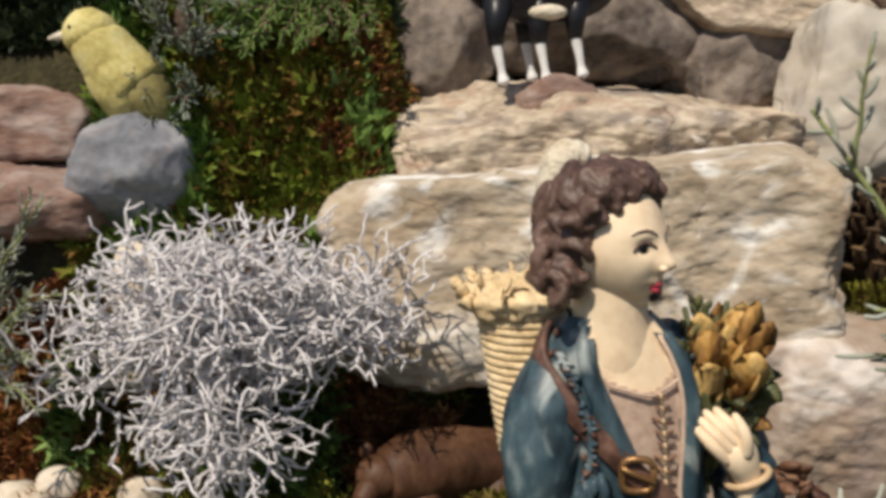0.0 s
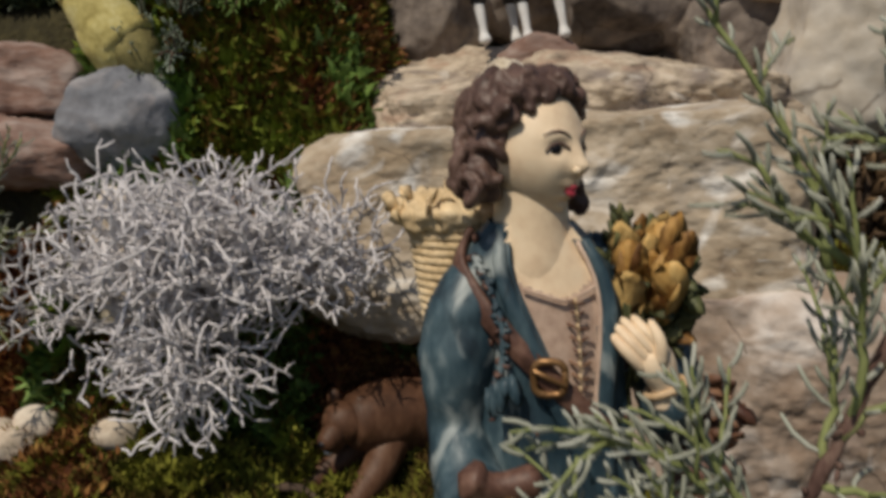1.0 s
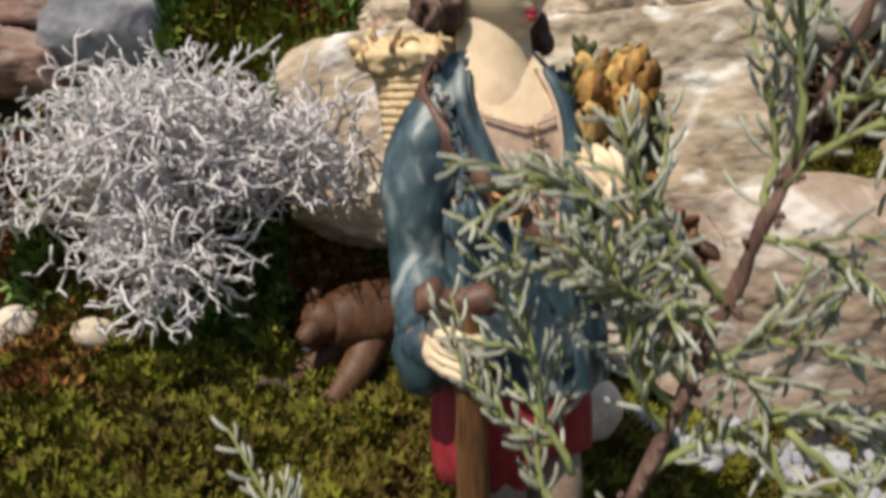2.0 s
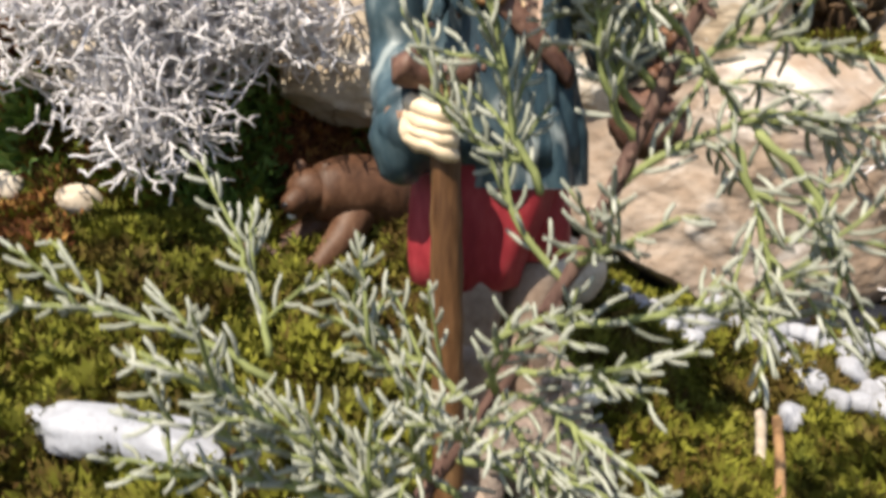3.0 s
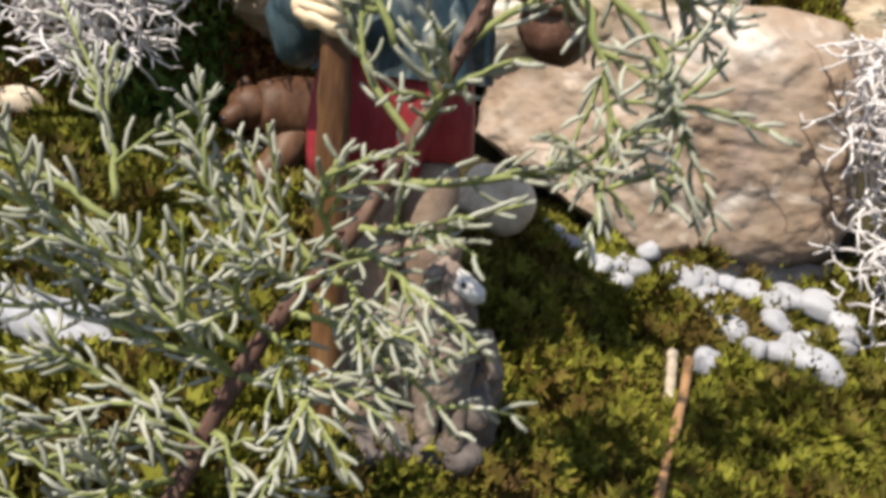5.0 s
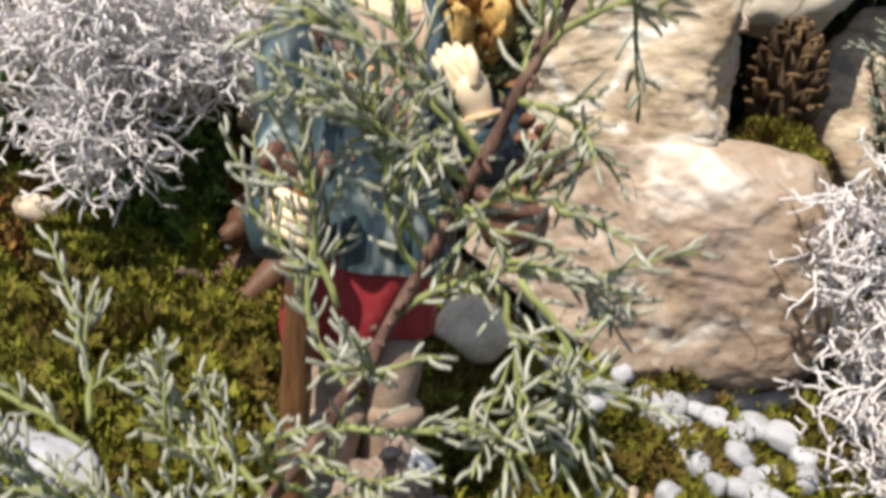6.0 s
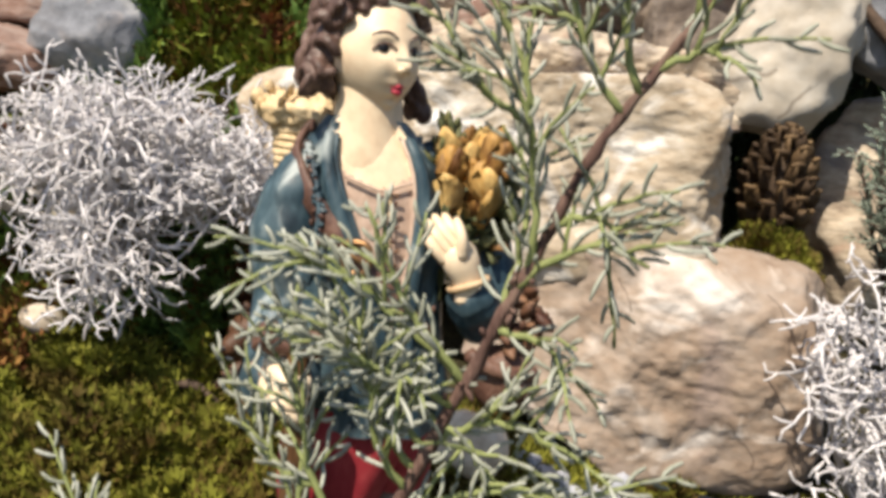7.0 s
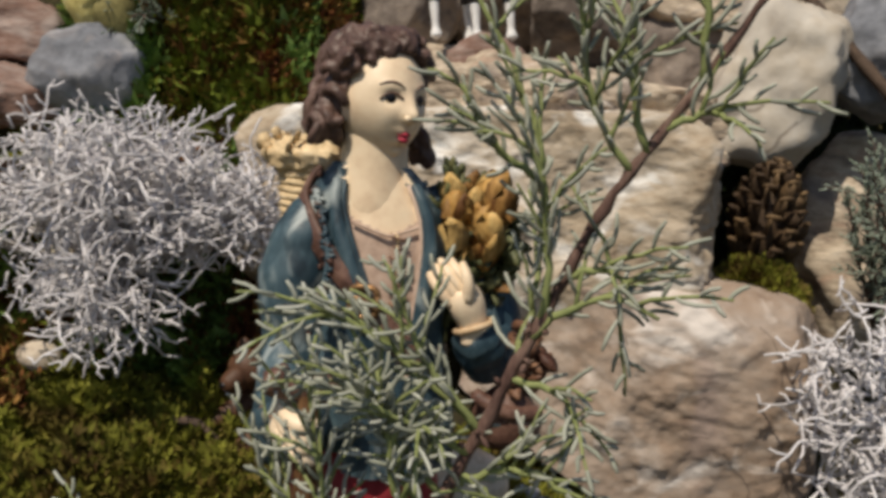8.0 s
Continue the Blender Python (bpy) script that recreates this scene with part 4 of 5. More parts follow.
    for i in range(44):
        t = (i + 0.5) / 44
        c = Vector((0.0755 + 0.012 * rnd.random(), 0.2040 - 0.010 * rnd.random(), 0.1530 + 0.017 * t))
        w = Vector(((c.x - 0.081) / 0.008 * rnd.uniform(0.1, 0.6), rnd.uniform(-0.45, 0.15), 1.0)).normalized()
        g.petal(c, c + w * rnd.uniform(0.0110, 0.0165), rnd.uniform(0.0038, 0.0056), rnd.choice((-1, 1)) * rnd.uniform(0.0006, 0.0020), gold, 0.0001, rnd.uniform(-0.7, 0.7))
    for i in range(petals, len(g.v)):
        g.v[i] = g.v[i] + noise.noise_vector(g.v[i] * 200) * 0.0007 + noise.noise_vector(g.v[i] * 620) * 0.0005
    for i in range(64):
        c = Vector((0.0770 + 0.014 * rnd.random(), 0.2050 + rnd.uniform(-0.005, 0.004), 0.146 + 0.020 * rnd.random()))
        w = Vector((rnd.uniform(-0.2, 1.0), rnd.uniform(-0.9, 0.1), rnd.uniform(-0.7, 0.7))).normalized()
        g.petal(c, c + w * rnd.uniform(0.008, 0.012), 0.0030, 0.0018, leaf if rnd.random() < 0.88 else gold, 0.0002, rnd.uniform(-0.9, 0.9))
    for i in range(16):
        c = Vector((0.0735 + rnd.uniform(-0.004, 0.004), 0.1975 + rnd.uniform(-0.002, 0.002), 0.165 + 0.018 * rnd.random()))
        g.petal(c, c + Vector((rnd.uniform(-0.004, 0.002), -0.001, rnd.uniform(0.003, 0.007))), 0.0013, 0.0006, leaf)
    for i in range(30):
        c = Vector((0.0945 + 0.010 * rnd.random(), 0.1960 + rnd.uniform(-0.004, 0.004), 0.118 + 0.020 * rnd.random()))
        w = Vector((rnd.uniform(0.1, 1.0), rnd.uniform(-0.9, 0.1), rnd.uniform(-0.6, 0.8))).normalized()
        g.petal(c, c + w * rnd.uniform(0.005, 0.008), 0.0024, 0.0012, russet)
    for k in range(start, len(g.v)):
        g.v[k] = g.v[k] + Vector((-0.0010, 0.0200, 0.0055))
    # pouch at the hip
    g.blob((0.0965, 0.2150, 0.1150), (0.0105, 0.0095, 0.0100), leather, Matrix.Rotation(0.3, 3, "Y"), 24, 16, 0.0012, 160)
    g.tube(smooth_line([(0.0860, 0.2080, 0.1230), (0.0960, 0.2060, 0.1195), (0.1055, 0.2110, 0.1190)], 5), 0.0024, 8, leather)
    # basket on the back: woven rings and a crumpled load
    for i in range(19):
        t = i / 18
        r = 0.0080 + 0.0050 * t
        c = Vector((0.0290 - 0.0020 * t, 0.2360 + 0.002 * t, 0.1400 + 0.0430 * t))
        g.tube([c + Vector((math.cos(a) * r, math.sin(a) * r * 0.9, 0.0003 * math.sin(a * 8 + i * 3.1))) for a in [math.tau * j / 24 for j in range(25)]], 0.0014, 6, wicker)
    g.tube([(0.0290, 0.2360, 0.139), (0.0270, 0.2380, 0.182)], [0.0072, 0.0120], 20, wicker)
    g.blob((0.0245, 0.2370, 0.1865), (0.0165, 0.0140, 0.0068), wicker, None, 64, 32, 0.0018, 300)
    for i in range(60):
        a, r = rnd.uniform(0, 6.28), rnd.uniform(0.004, 0.0155)
        c = Vector((0.0240 + math.cos(a) * r, 0.2380 + math.sin(a) * r * 0.9, 0.1905 + rnd.uniform(-0.004, 0.002) - 0.2 * max(0, r - 0.011)))
        g.petal(c, c + Vector((math.cos(a), math.sin(a), rnd.uniform(0.1, 0.8))).normalized() * 0.0042, 0.0026, rnd.uniform(-0.0012, 0.0012), wicker, 0.0002, rnd.uniform(-1.2, 1.2))
    # coat skirt, belt, breeches, stockings, boots
    def loft(rows, mat, folds, deep):
        seg, verts, faces = 56, [], []
        for z, cx, cy, rx, ry in rows:
            for j in range(seg):
                a = math.tau * j / seg
                w = deep * math.sin(folds * a + 40 * z) + 0.5 * deep * math.sin(folds * 1.7 * a + 2)
                verts.append(Vector((cx + (rx + w) * math.sin(a), cy - (ry + w) * math.cos(a), z)))
        for i in range(len(rows) - 1):
            for j in range(seg):
                a, b = i * seg + j, i * seg + (j + 1) % seg
                faces.append((a + seg, b + seg, b, a))
        g.add(verts, faces, mat)

    loft([(0.128, 0.055, 0.2155, 0.0215, 0.0170), (0.118, 0.0555, 0.2155, 0.0225, 0.0175), (0.110, 0.056, 0.215, 0.0232, 0.0182), (0.104, 0.056, 0.215, 0.0236, 0.0186), (0.1035, 0.056, 0.215, 0.0205, 0.0160)], coat, 7, 0.0007)
    loft([(0.112, 0.0545, 0.213, 0.0190, 0.0140), (0.100, 0.0535, 0.2120, 0.0205, 0.0145), (0.092, 0.0520, 0.2115, 0.0200, 0.0145), (0.084, 0.0500, 0.2110, 0.0185, 0.0140), (0.076, 0.0485, 0.2105, 0.0165, 0.0128), (0.070, 0.0480, 0.2105, 0.0152, 0.0118), (0.0685, 0.0480, 0.2105, 0.0120, 0.0090)], red, 5, 0.0007)
    loft([(0.106, 0.0620, 0.217, 0.0130, 0.0120), (0.090, 0.0660, 0.218, 0.0115, 0.0115), (0.078, 0.0670, 0.218, 0.0108, 0.0110), (0.076, 0.0670, 0.218, 0.0080, 0.0080)], red, 4, 0.0005)
    for dx, dy, dz in ((0.0500, 0.2060, 0.0), (0.0665, 0.2150, 0.003)):
        g.tube(smooth_line([(dx, dy + 0.002, 0.074), (dx, dy, 0.056), (dx + 0.001, dy, 0.040), (dx + 0.001, dy, 0.014)], 5), [0.0080, 0.0084, 0.0088, 0.0088, 0.0084, 0.0078, 0.0072, 0.0068, 0.0066, 0.0066, 0.0068, 0.0070, 0.0072, 0.0074, 0.0076, 0.0078], 18, stocking)
        boot = smooth_line([(dx + 0.001, dy - 0.001, 0.008), (dx + 0.001, dy - 0.001, 0.030), (dx + 0.001, dy, 0.046), (dx + 0.001, dy, 0.0535)], 5)
        g.tube(boot, [0.0076, 0.0076, 0.0077, 0.0078, 0.0079, 0.0080, 0.0081, 0.0083, 0.0086, 0.0090, 0.0094, 0.0098, 0.0101, 0.0103, 0.0102, 0.0096], 22, stocking)
        g.blob((dx + 0.002, dy - 0.005, 0.0095 + dz), (0.0085, 0.0125, 0.0070), stocking, Matrix.Rotation(0.3, 3, "Z"), 20, 12, 0.0006)
    # rocky plinth
    g.blob((0.062, 0.207, -0.003), (0.031, 0.023, 0.011), plinth, None, 48, 20, 0.0045, 70)
    g.blob((0.084, 0.204, 0.008), (0.010, 0.010, 0.013), plinth, None, 28, 18, 0.0035, 110)
    thing("shepherd_figure", g, mats, "painted resin shepherd in blue coat with basket, staff and golden flowers", "figurine")


build_figure()


# ---- animal figures, one mesh each ----
def build_lamb():
    g = Geo()
    # woolly trunk, raised chest and haunch
    g.blob((0.0700, 0.2010, 0.0280), (0.0150, 0.0100, 0.0130), 0, Matrix.Rotation(-0.35, 3, "Y"), 40, 26, 0.0030, 170)
    chest = smooth_line([(0.0760, 0.1965, 0.0120), (0.0765, 0.1955, 0.0260), (0.0760, 0.1950, 0.0380), (0.0755, 0.1950, 0.0470)], 5)
    g.tube(chest, [0.0072, 0.0076, 0.0080, 0.0083, 0.0085, 0.0086, 0.0086, 0.0084, 0.0081, 0.0078, 0.0075, 0.0073, 0.0071, 0.0069, 0.0066, 0.0062], 20, 0)
    g.blob((0.0585, 0.2010, 0.0240), (0.0095, 0.0085, 0.0130), 0, None, 28, 18, 0.0022, 170)
    for i, q in enumerate(g.v):  # wool
        g.v[i] = q + noise.noise_vector(q * 260) * 0.0013
    # smooth white face with ears
    g.blob((0.0745, 0.1945, 0.0470), (0.0056, 0.0056, 0.0056), 0, None, 20, 14, 0.0012, 200)
    g.tube(smooth_line([(0.0750, 0.1940, 0.0465), (0.0785, 0.1927, 0.0465), (0.0815, 0.1916, 0.0455), (0.0845, 0.1905, 0.0442)], 4),
           [0.0036, 0.0042, 0.0044, 0.0043, 0.0042, 0.0040, 0.0037, 0.0035, 0.0033, 0.0031, 0.0029, 0.0027, 0.0022], 16, 1)
    g.petal((0.0745, 0.1895, 0.0510), (0.0690, 0.1865, 0.0490), 0.0024, 0.001, 0)
    g.petal((0.0755, 0.1965, 0.0520), (0.0720, 0.2010, 0.0510), 0.0024, 0.001, 0)
    g.blob((0.0797, 0.1884, 0.0478), (0.0007, 0.0005, 0.0007), 2, seg=8, rings=6)
    # legs
    for a, b, c in (((0.0740, 0.1930, 0.020), (0.0735, 0.1920, 0.010), (0.0735, 0.1915, -0.002)), ((0.0800, 0.1960, 0.022), (0.0810, 0.1950, 0.011), (0.0810, 0.1945, 0.000)),
                    ((0.0850, 0.2020, 0.030), (0.0880, 0.2020, 0.025), (0.0900, 0.2020, 0.019)), ((0.0580, 0.1970, 0.020), (0.0570, 0.1950, 0.010), (0.0570, 0.1945, -0.001))):
        g.tube(smooth_line([a, b, c], 4), [0.0044, 0.0042, 0.0040, 0.0038, 0.0036, 0.0034, 0.0034, 0.0035, 0.0037], 12, 0)
    thing("lamb_figure", g, [FLEECE, WHITE, BLACK], "small painted lamb with a white head standing beside the shepherd's boots", "figurine")


build_lamb()


def build_bear():
    g = Geo()
    head = Vector((-0.0265, 0.3500, 0.0775))
    # trunk: from the rump over the shoulders into the neck
    trunk = smooth_line([(0.046, 0.386, 0.060), (0.030, 0.382, 0.068), (0.012, 0.374, 0.073), (-0.003, 0.366, 0.0755), (-0.016, 0.357, 0.0765), (-0.024, 0.352, 0.0770)], 6)
    k = len(trunk)
    g.tube(trunk, [0.0105 + 0.0070 * math.sin(math.pi * min(1.0, 0.12 + 0.66 * i / k)) ** 0.8 - 0.0030 * max(0.0, (i - 20) / 10) for i in range(k)], 30)
    g.blob((-0.004, 0.3600, 0.0720), (0.0125, 0.0105, 0.0150), 0, Matrix.Rotation(0.5, 3, "Y"), 28, 18)
    g.blob((0.032, 0.3760, 0.0600), (0.0165, 0.0140, 0.0170), 0, None, 28, 18)
    # head with brow, snout and hanging jaw
    snout = Vector((-0.46, -0.80, -0.38)).normalized()
    g.blob(head, (0.0108, 0.0104, 0.0100), 0, None, 30, 20)
    g.blob(head + snout * 0.0030 + Vector((0, 0, 0.0042)), (0.0078, 0.0062, 0.0042), 0, None, 20, 14)
    g.tube([head + snout * 0.004, head + snout * 0.010, head + snout * 0.0150, head + snout * 0.0165], [0.0072, 0.0056, 0.0045, 0.0032], 18)
    jaw = (snout + Vector((0.02, 0.12, -0.62))).normalized()
    g.tube([head + jaw * 0.004, head + jaw * 0.0100, head + jaw * 0.0142], [0.0058, 0.0040, 0.0028], 16)
    g.blob(head + snout * 0.0168 + Vector((0, 0, 0.0012)), (0.0024, 0.0018, 0.0017), 1, seg=12, rings=8)
    g.blob(head + jaw * 0.0128 + Vector((-0.0004, -0.0010, 0.0030)), (0.0022, 0.0034, 0.0012), 2, Matrix.Rotation(0.7, 3, "X"), 14, 8)
    g.blob(head + jaw * 0.0150 + Vector((-0.0008, -0.0008, 0.0008)), (0.0020, 0.0016, 0.0014), 3, seg=10, rings=8)
    side = Vector((0.85, -0.45, 0.0)).normalized()
    for q in (-1, 1):
        g.blob(head + side * q * 0.0075 + Vector((0.001, 0.003, 0.0092)), (0.0034, 0.0022, 0.0040), 0, seg=14, rings=10)
        g.blob(head + side * q * 0.0046 + snout * 0.0080 + Vector((0, 0, 0.0040)), (0.0010, 0.0010, 0.0009), 1, seg=8, rings=6)
    # fore and hind legs with paws
    for pts, r0, r1 in (([(-0.006, 0.356, 0.067), (-0.011, 0.347, 0.057), (-0.018, 0.340, 0.048), (-0.024, 0.336, 0.043)], 0.0095, 0.0054),
                        ([(-0.016, 0.364, 0.066), (-0.028, 0.358, 0.057), (-0.038, 0.352, 0.051), (-0.046, 0.347, 0.047)], 0.0085, 0.0048),
                        ([(0.030, 0.372, 0.060), (0.024, 0.362, 0.052), (0.020, 0.354, 0.046)], 0.0120, 0.0070)):
        line = smooth_line(pts, 6)
        g.tube(line, [r0 + (r1 - r0) * i / (len(line) - 1) for i in range(len(line))], 18)
        g.blob(line[-1] + Vector((-0.002, -0.002, -0.0010)), (0.0066, 0.0068, 0.0046), 0, Matrix.Rotation(0.5, 3, "Z"), 20, 12)
        for i in range(4):
            g.blob(line[-1] + Vector((-0.0062 + 0.0028 * i, -0.0070 - 0.0004 * i, -0.0022)), (0.0013, 0.0022, 0.0015), 0, seg=8, rings=6)
    for i, q in enumerate(g.v):
        g.v[i] = q + noise.noise_vector(q * 90) * 0.0008 + noise.noise_vector(q * 480) * 0.00012
    thing("bear_figure", g, [BEARFUR, BLACK, LIPS, WHITE], "brown painted bear with an open mouth crouching under the slab", "figurine")


build_bear()


def build_bird():
    g = Geo()
    g.blob((-0.1870, 0.4700, 0.2610), (0.0190, 0.0185, 0.0265), 0, Matrix.Rotation(-0.50, 3, "Y"), 40, 26, 0.0012, 150)
    g.blob((-0.1750, 0.4690, 0.2530), (0.0140, 0.0165, 0.0220), 1, Matrix.Rotation(-0.55, 3, "Y"), 32, 22, 0.0012, 150)
    g.blob((-0.2020, 0.4690, 0.2850), (0.0152, 0.0145, 0.0142), 0, None, 32, 22, 0.0008, 160)
    g.tube(smooth_line([(-0.1800, 0.4700, 0.2560), (-0.1900, 0.4695, 0.2680), (-0.1980, 0.4690, 0.2800), (-0.2010, 0.4690, 0.2860)], 5), [0.0185, 0.0186, 0.0186, 0.0184, 0.0181, 0.0178, 0.0174, 0.0170, 0.0166, 0.0162, 0.0158, 0.0154, 0.0150, 0.0144, 0.0134, 0.0110], 30, 0)
    g.tube([(-0.2145, 0.4650, 0.2850), (-0.2195, 0.4635, 0.2838), (-0.2235, 0.4625, 0.2830)], [0.0032, 0.0020, 0.0006], 10, 2)
    g.blob((-0.2085, 0.4560, 0.2885), (0.0010, 0.0008, 0.0010), 3, seg=10, rings=8)
    g.tube(smooth_line([(-0.1700, 0.4700, 0.2450), (-0.1620, 0.4720, 0.2360), (-0.1560, 0.4730, 0.2300)], 4), [0.0080, 0.0075, 0.0070, 0.0064, 0.0058, 0.0052, 0.0045, 0.0038, 0.0030], 12, 1, 0.5)
    for x in (-0.190, -0.181):
        g.tube([(x, 0.466, 0.244), (x - 0.001, 0.465, 0.234)], 0.0012, 6, 2)
    ob = thing("bird_figure", g, [CHICK, OLIVE, CREAM, BLACK], "pale yellow bird figure perched on a blue-grey stone", "figurine")
    ob.location, ob.scale = (0.0155, -0.002, 0.0135), (0.93, 0.93, 0.93)


build_bird()


def build_goat():
    g = Geo()
    g.blob((0.052, 0.497, 0.318), (0.042, 0.017, 0.020), 0, None, 40, 24, 0.0015, 90)
    g.blob((0.054, 0.4955, 0.325), (0.040, 0.0175, 0.0185), 1, None, 40, 24, 0.0015, 90)
    g.blob((0.054, 0.484, 0.304), (0.011, 0.006, 0.0045), 1, seg=16, rings=10)
    for x, y, z in ((0.0285, 0.482, 0.2655), (0.0530, 0.484, 0.2665), (0.0735, 0.486, 0.2690), (0.0470, 0.505, 0.268)):
        top = Vector((x - 0.002, y + 0.006, 0.310))
        knee = Vector((x - 0.0035, y + 0.002, z + 0.021))
        g.tube([top, knee + Vector((0, 0.001, 0.010)), knee], [0.0090, 0.0060, 0.0042], 12, 0)
        g.tube(smooth_line([knee + Vector((0, 0, 0.002)), (x - 0.001, y, z + 0.010), (x, y - 0.0005, z + 0.004), (x + 0.001, y - 0.001, z)], 4), [0.0032, 0.0031, 0.0029, 0.0026, 0.0024, 0.0023, 0.0023, 0.0024, 0.0027, 0.0031, 0.0034, 0.0036, 0.0036], 10, 2)
    g.tube([(0.088, 0.497, 0.325), (0.100, 0.496, 0.340), (0.106, 0.495, 0.350)], [0.013, 0.0105, 0.0085], 16, 0)
    g.tube([(0.106, 0.495, 0.352), (0.117, 0.492, 0.348), (0.123, 0.491, 0.344)], [0.0085, 0.0070, 0.0048], 14, 1)
    ob = thing("goat_figure", g, [BLACK, CREAM, WHITE], "black and cream goat figure with white lower legs on the ledge", "figurine")
    ob.location, ob.scale = (0.0097, -0.0050, 0.0052), (0.93, 0.93, 0.93)


build_goat()


# ---- plants ----
def needles_along(g, pts, length, radius, gap, rnd, angle=0.9, sides=5, mat=0, curve=0.80, skip=0.1, taper=True):
    """Leaves in a loose spiral along a shoot."""
    gold, ph, carry = 2.4, rnd.uniform(0, 6), 0.0
    total = sum((b - a).length for a, b in zip(pts, pts[1:]))
    run = 0.0
    for a, b in zip(pts, pts[1:]):
        d = b - a
        ln = d.length
        if ln < 1e-7:
            continue
        d = d / ln
        x = d.orthogonal().normalized()
        y = d.cross(x)
        at = carry
        while at < ln:
            t = (run + at) / total
            if t > skip:
                ph += gold + rnd.uniform(-0.5, 0.5)
                side = x * math.cos(ph) + y * math.sin(ph)
                k = length * rnd.uniform(0.55, 1.15) * (1.0 - 0.45 * t * taper)
                ang = angle * rnd.uniform(0.65, 1.2)
                way = (d * math.cos(ang) + side * math.sin(ang)).normalized()
                p = a + d * at
                bow = (d * 0.8 - way * 0.2) * k * curve * rnd.uniform(0.2, 1.2)
                line = [p, p + way * k * 0.35 + bow * 0.10, p + way * k * 0.7 + bow * 0.42, p + way * k + bow]
                g.tube(line, [radius * 0.7, radius, radius * 1.02, radius * 0.72], sides, mat)
            at += gap * rnd.uniform(0.7, 1.3)
        carry = at - ln
        run += ln


def build_lavender():
    """The shrub in front: one woody stem with slender shoots full of narrow grey-green leaves."""
    rnd = random.Random(77)
    root = (0.012, 0.106, ground_at(0.012, 0.106) - 0.004)
    plant = holder("lavender_shrub", root, "grey-green narrow-leaved shrub with a reddish woody stem growing before the figure", "shrub")
    stem = smooth_line([root, (0.0204, 0.1130, -0.0057), (0.0300, 0.1210, 0.0154), (0.0424, 0.1290, 0.0444), (0.0589, 0.1350, 0.0688), (0.0706, 0.1350, 0.0914), (0.0819, 0.1350, 0.1185),
                        (0.0932, 0.1350, 0.1469), (0.1003, 0.1350, 0.1650), (0.1093, 0.1350, 0.1869), (0.1173, 0.1350, 0.2007), (0.1261, 0.1350, 0.2156), (0.1399, 0.1350, 0.2401)], 6)
    g = Geo()
    k = len(stem)
    g.tube([p + Vector((rnd.uniform(-1, 1), rnd.uniform(-1, 1), rnd.uniform(-1, 1))) * 0.0003 for p in stem],
           [0.0024 - 0.0016 * (i / k) ** 0.8 + 0.00025 * math.sin(i * 1.9) for i in range(k)], 9)
    for _ in range(70):  # flaking bark
        p = stem[rnd.randrange(2, k * 2 // 3)] + Vector((rnd.uniform(-1, 1), rnd.uniform(-1.2, 0.5), rnd.uniform(-1, 1))) * 0.0017
        g.petal(p, p + Vector((rnd.uniform(-1, 1), rnd.uniform(-0.6, 0.2), rnd.uniform(-1, 1.5))) * 0.0022, 0.0008, 0.0004)
    part("stem", g.mesh("stem", BARK), plant, "flaking reddish brown woody stem")

    def near_stem(z):
        return min(stem, key=lambda p: abs(p.z - z))

    def shoot(start, end, sag, twigs=3, length=0.0076, gap=0.0026, radius=0.00049, thick=0.0009):
        start = near_stem(start) if isinstance(start, (int, float)) else Vector(start)
        line = bezier(start, end, sag, 12, 0.0006, rnd)
        shoot_geo, leaf_geo = Geo(), Geo()
        shoot_geo.tube(line, [thick * (1 - 0.55 * i / 12) for i in range(13)], 6)
        needles_along(leaf_geo, line, length, radius, gap * 1.1, rnd, angle=1.08, skip=0.10, curve=1.0)
        twigs += 1
        for j in range(twigs):
            i = 3 + int(8 * (j + rnd.random()) / max(twigs, 1))
            i = min(i, 11)
            d = (line[min(i + 1, 12)] - line[i]).normalized()
            w = (d * rnd.uniform(0.5, 1.0) + Vector((rnd.uniform(-1, 1), rnd.uniform(-0.5, 0.5), rnd.uniform(-0.5, 1.0)))).normalized()
            tip = line[i] + w * rnd.uniform(0.010, 0.022)
            sub = bezier(line[i], tip, (0, 0, 0.0012), 6, 0.0003, rnd)
            shoot_geo.tube(sub, [thick * 0.6 * (1 - 0.5 * q / 6) for q in range(7)], 5)
            needles_along(leaf_geo, sub, length * 0.88, radius * 0.95, gap, rnd, angle=1.05, skip=0.05, curve=1.0)
        b = part("branch", shoot_geo.mesh("branch", SHOOT), plant, "yellow-green young shoot")
        part("foliage", leaf_geo.mesh("foliage", LEAF), b, "narrow woolly grey-green leaves", "stuff")

    # low shoots
    shoot(0.012, (-0.0133, 0.1080, 0.0098), (0, 0, 0.004), 4)
    shoot(0.016, (0.0019, 0.1040, 0.0310), (-0.002, 0, 0.003), 4)
    shoot(0.026, (-0.0096, 0.1120, 0.0270), (0, 0, 0.004), 5)
    shoot(0.028, (0.0056, 0.1180, 0.0463), (-0.002, 0, 0), 4)
    shoot(0.030, (0.0445, 0.1160, 0.0193), (0.002, 0, 0.003), 3)
    shoot(0.038, (0.0580, 0.1160, 0.0348), (0.002, 0, 0.004), 3)
    shoot(0.046, (-0.0023, 0.1080, 0.0792), (0, -0.002, 0.001), 7)
    shoot(0.044, (-0.0081, 0.1140, 0.0657), (0, -0.002, 0.003), 6)
    shoot(0.042, (-0.0119, 0.1220, 0.0502), (0, 0, 0.004), 5)
    shoot((0.0112, 0.1380, 0.0697), (-0.0007, 0.1460, 0.0951), (0.002, 0, 0), 3)
